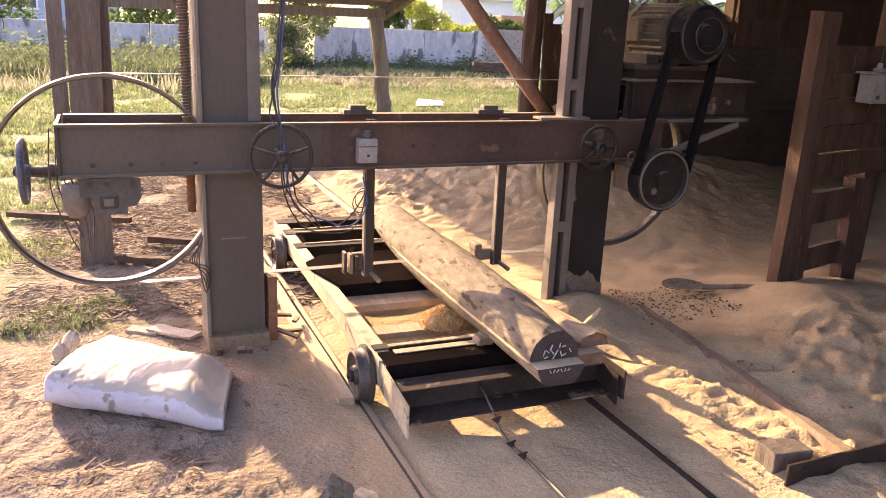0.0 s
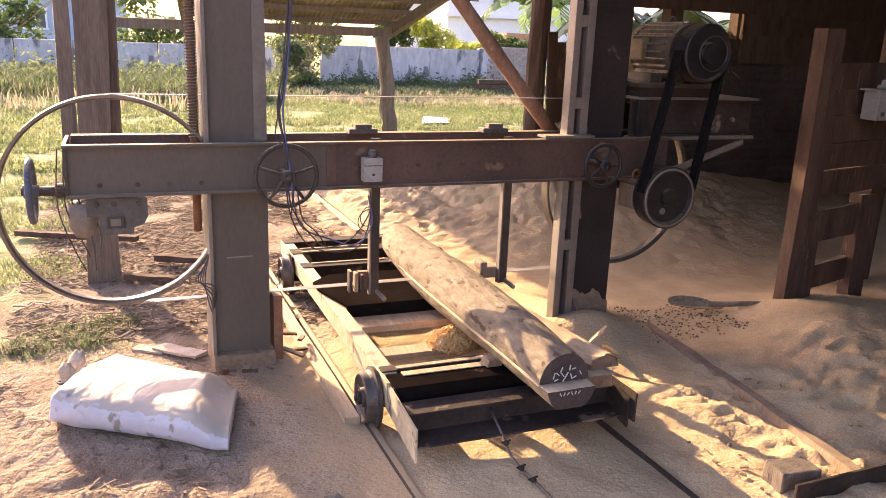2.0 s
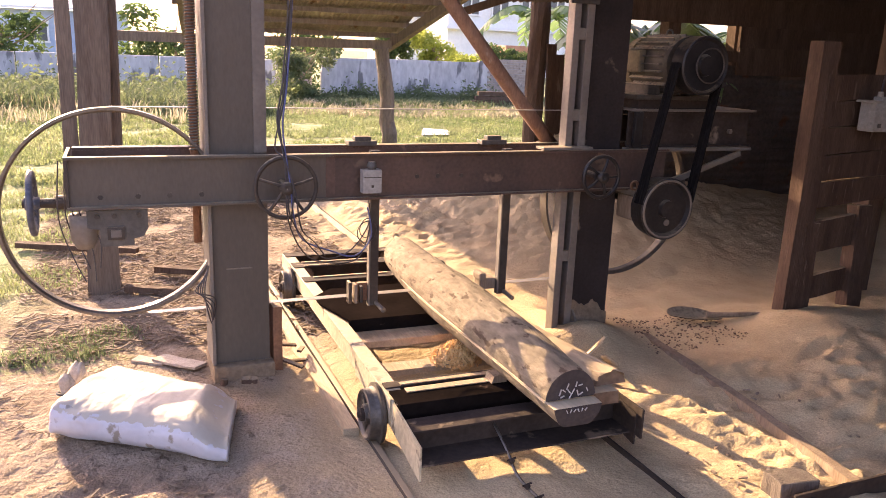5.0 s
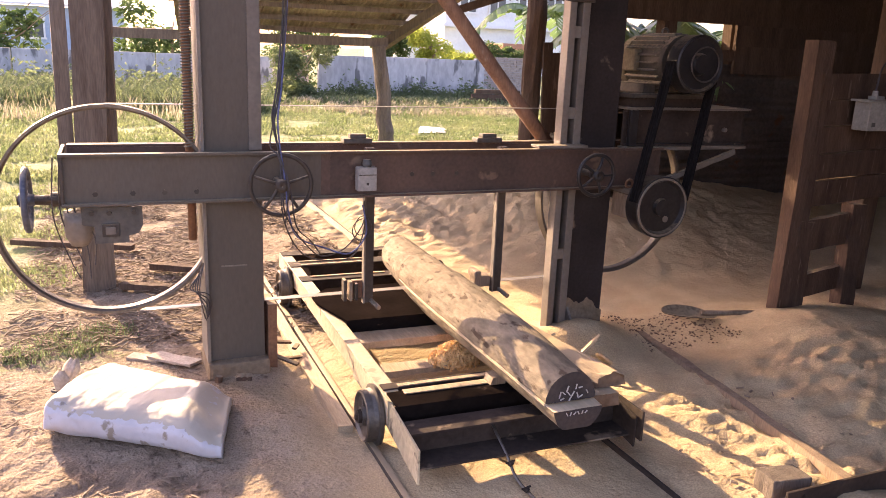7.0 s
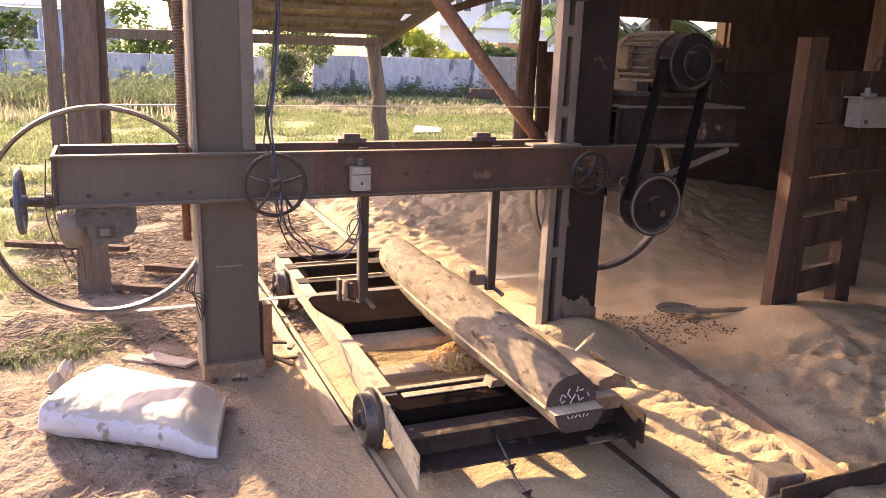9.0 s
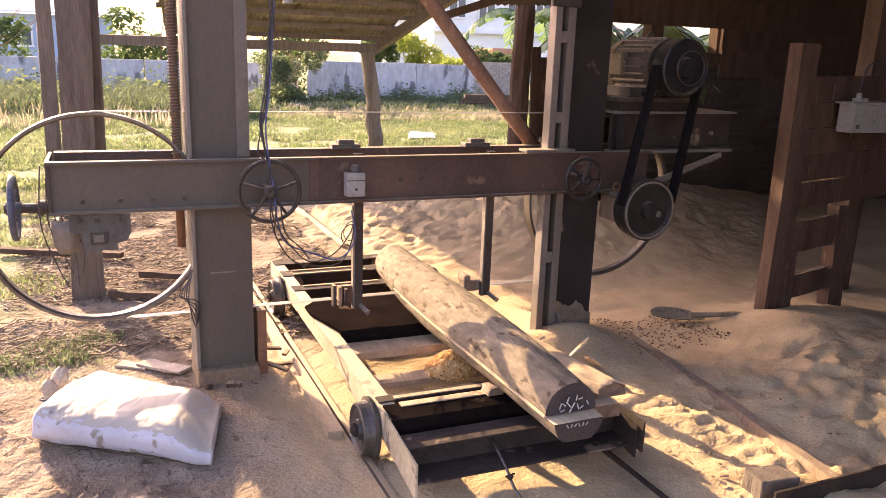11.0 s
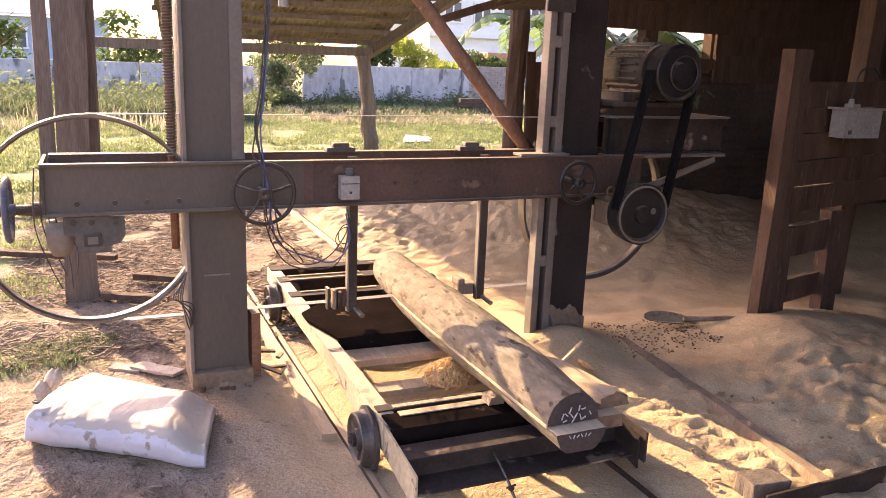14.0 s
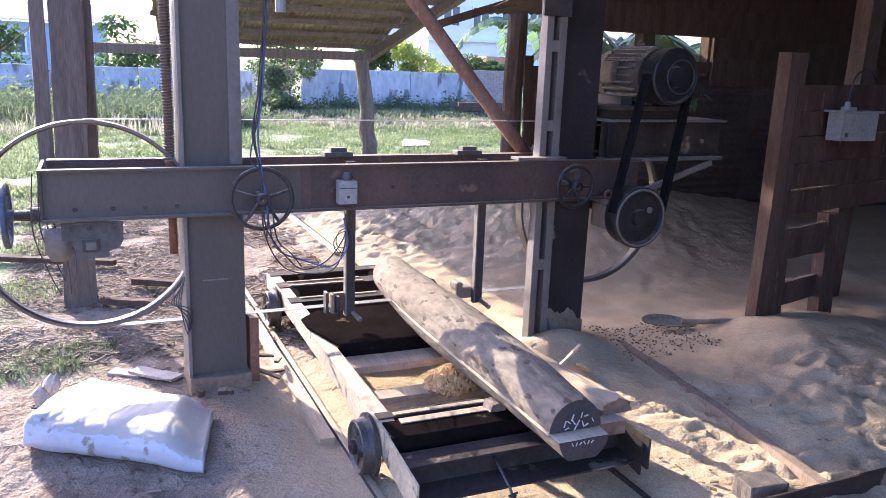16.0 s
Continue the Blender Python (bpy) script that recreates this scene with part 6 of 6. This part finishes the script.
# shovel
sh = thing("shovel", (3.3, 3.6, 0.06), "rusty round shovel half buried in sawdust", "shovel")
bm = B()
zs = gz(3.26, 3.66) + 0.02
pts = []
for k in range(22):
    a = 2 * math.pi * k / 22
    pts.append((3.27 + 0.155 * math.cos(a) * (1.0 if math.cos(a) < 0 else 0.9) - 0.03 * math.sin(a), 3.655 - 0.05 * math.cos(a) + 0.095 * math.sin(a), zs + 0.02 + 0.03 * abs(math.sin(a)) * (math.sin(a) > 0)))
cen = bm.verts.new((3.27, 3.655, zs))
vs = [bm.verts.new(p) for p in pts]
for k in range(22):
    bm.faces.new((cen, vs[k], vs[(k + 1) % 22]))
ex = bmesh.ops.extrude_face_region(bm, geom=bm.faces[:])
bmesh.ops.translate(bm, verts=[g for g in ex["geom"] if isinstance(g, bmesh.types.BMVert)], vec=(0, 0, -0.004))
part("blade", bm, STEEL, sh, "dark rusty shovel blade")
bm = B()
tube(bm, [(3.33, 3.62, zs + 0.03), (3.45, 3.56, zs + 0.035), (3.58, 3.52, zs + 0.04), (3.85, 3.44, zs + 0.03)], 0.017, 8)
part("handle", bm, OLD_WOOD, sh, "worn wooden handle")

# small things behind the saw
bm = B()
box(bm, -0.05, 0.05, -0.05, 0.05, 0, 0.10, 0.012, m=pose(2.70, 7.3, gz(2.7, 7.3), 0, 0, 20))
solo("wood_block", bm, RED_WOOD, "small brown wooden block on the sand", "block", at=(2.7, 7.3, 0))
for k, (x, y, a) in enumerate(((5.75, 14.3, 0.2), (5.95, 14.75, -0.3))):
    bm = B()
    prism(bm, [(x - 0.3, y - 0.2, 0.03), (x + 0.25, y - 0.28, 0.05), (x + 0.38, y + 0.2, 0.04), (x - 0.1, y + 0.3, 0.07)], (0, 0, 0.006))
    solo("plastic_sheet", bm, PAPER, "crumpled white plastic sheet lying on the grass", "plastic sheet", at=(x, y, 0), group="white sheets")
for k in range(6):
    board_at("stacked_timber", (10.25 + 0.05 * k, 22.3 + 0.12 * (k % 2), 0.12 + 0.14 * (k // 2)), (12.3 - 0.1 * k, 22.1 + 0.12 * (k % 2), 0.12 + 0.14 * (k // 2)), 0.13, 0.12, DARK_TIMBER, "dark old timber in a stack by the wall", "timber", 80 + k, "timber stack")
for k, (p0, p1) in enumerate((((-0.75, 6.6, 0.05), (0.1, 6.2, 0.05)), ((0.2, 5.6, 0.06), (0.75, 5.35, 0.05)), ((-0.8, 8.2, 0.05), (-0.35, 8.0, 0.05)), ((0.55, 9.3, 0.08), (1.5, 9.2, 0.08)), ((0.0, 5.25, 0.04), (0.3, 5.1, 0.04)))):
    board_at("old_plank", p0, p1, 0.06, 0.04, DARK_TIMBER, "weathered plank lying on the littered earth", "plank", 90 + k, "old planks")

# bark scraps by the upright's foot
for k, (x, y, a) in enumerate(((0.78, 3.72, 30), (0.74, 3.66, -40), (0.82, 3.80, 70), (0.73, 3.80, 10))):
    bm = B()
    box(bm, -0.07, 0.07, -0.012, 0.012, 0, 0.012, 0.003, m=pose(x, y, gz(x, y) + 0.015 + 0.02 * k, 10, 12, a))
    solo("bark_scrap", bm, RED_WOOD, "reddish bark scrap by the upright's foot", "bark", at=(x, y, gz(x, y)), group="bark scraps")


# splintered bark strips standing between the log and the dark upright
for k, (x, y, a, l, tl) in enumerate(((2.02, 3.42, 35, 0.16, 55), (2.10, 3.30, -20, 0.20, 70), (2.20, 3.26, 50, 0.18, 40), (2.05, 3.18, 10, 0.22, 75), (2.36, 3.22, -60, 0.14, 60), (1.98, 3.52, 80, 0.12, 30))):
    bm = B()
    m = pose(x, y, gz(x, y) + 0.03, tl, 0, a)
    prism(bm, [m @ Vector(p) for p in ((-0.028, 0, -0.02), (0.026, 0, -0.02), (0.016, 0.006, l * 0.6), (0.004, 0.01, l), (-0.008, 0.008, l * 0.7), (-0.02, 0.004, l * 0.9))], m.to_3x3() @ Vector((0, 0.012, 0)))
    solo("bark_splinter", bm, FRESH_WOOD if k % 2 == 0 else SLAB_WOOD, "pale splintered offcut standing in sawdust by the upright", "splinter", at=(x, y, gz(x, y)), group="splinters")


# ---- wooden frame with meter box ----
fr = thing("timber_frame", (4.1, 3.45, 0.05), "red-brown dusty timber frame with cross boards", "frame")
bm = B()
timber(bm, (3.852, 3.50, -0.1), (3.862, 3.50, 1.745), 0.148, 0.09, (0, 1, 0), 0.005, 1)
part("upright", bm, RED_WOOD, fr)
bm = B()
timber(bm, (3.955, 3.49, -0.1), (3.95, 3.49, 0.66), 0.085, 0.07, (0, 1, 0), 0.005, 2)
part("cleat", bm, RED_WOOD, fr)
bm = B()
timber(bm, (4.42, 3.52, 0.02), (4.44, 3.56, 0.74), 0.12, 0.09, (0, 1, 0), 0.005, 3)
part("upright", bm, RED_WOOD, fr)
for z, h, x1 in ((0.565, 0.20, 4.55), (0.235, 0.15, 4.50), (1.48, 0.15, 5.6), (1.325, 0.15, 5.6), (1.165, 0.16, 5.6), (1.0, 0.16, 5.6), (0.835, 0.155, 5.6)):
    bm = B()
    timber(bm, (3.87, 3.47, z), (x1, 3.47 + (x1 - 3.87) * 0.16, z + 0.03), 0.035, h, (0, 0, 1), 0.004, int(z * 100))
    part("cross_board", bm, RED_WOOD, fr)
bm = B()
timber(bm, (5.05, 4.0, -0.1), (5.08, 4.0, 2.75), 0.15, 0.13, (0, 1, 0), 0.006, 33)
solo("shed_post", bm, DARK_TIMBER, "dark timber post inside the saw shed", "post", at=(5.05, 4.0, 0))
mb = thing("switch_cabinet", (4.4, 3.3, 1.2), "dusty white metal switch box on the timber frame", "switch box")
bm = B()
box(bm, 4.14, 4.45, 3.33, 3.44, 1.235, 1.405, 0.006)
part("case", bm, BOX_GREY, mb)
bm = B()
box(bm, 4.11, 4.48, 3.315, 3.45, 1.405, 1.418, 0.004)
part("lid", bm, BOX_GREY, mb)
bm = B()
box(bm, 4.175, 4.20, 3.326, 3.331, 1.26, 1.285)
part("label_plate", bm, GREY_CAST, mb)
bm = B()
box(bm, 4.19, 4.26, 3.34, 3.40, 1.418, 1.44, 0.004)
cyl(bm, (4.21, 3.37, 1.43), (4.21, 3.37, 1.47), 0.02, 0.015, 10)
part("gland", bm, BOX_GREY, mb)
bm = B()
tube(bm, [(4.21, 3.37, 1.46), (4.28, 3.4, 1.62), (4.42, 3.42, 1.66), (4.6, 3.5, 1.60)], 0.006, 6)
part("cable", bm, CABLE, mb)


# ---- motion ----
SHIFT = [(0, 0.136), (0.5, 0.131), (1, 0.119), (1.5, 0.110), (2, 0.102), (2.5, 0.093), (3, 0.083), (3.5, 0.072), (4, 0.064),
         (5.25, 0.040), (6.5, 0.014), (7, 0.001), (7.5, -0.008), (8, -0.021), (8.5, -0.032), (9, -0.043), (10.25, -0.066),
         (11.5, -0.088), (12, -0.104), (12.5, -0.115), (13, -0.122), (13.5, -0.130), (14, -0.139), (14.5, -0.149), (15, -0.155), (15.5, -0.164), (16, -0.171)]


def motions():
    """The carriage and all on it creep towards the camera; the saw runs."""
    for ob in (car, log, wedge, plank, offcut, heap, tow):
        base = ob.matrix_basis.copy()
        walk(ob, [(t, Matrix.Translation((0, s, 0)) @ base) for t, s in SHIFT])
    for w, o in car_wheels:
        walk(w, [(t, pose(*o, math.degrees(-(s - SHIFT[0][1]) / 0.104), 0, 0)) for t, s in SHIFT])
    for w, step in ((wheel_l, 63.0), (wheel_r, 63.0), (pulley, 71.0)):
        o = w.matrix_basis.translation.copy()
        walk(w, [(k * 0.1, pose(o.x, o.y, o.z, 0, step * k, 0)) for k in range(161)])


motions()
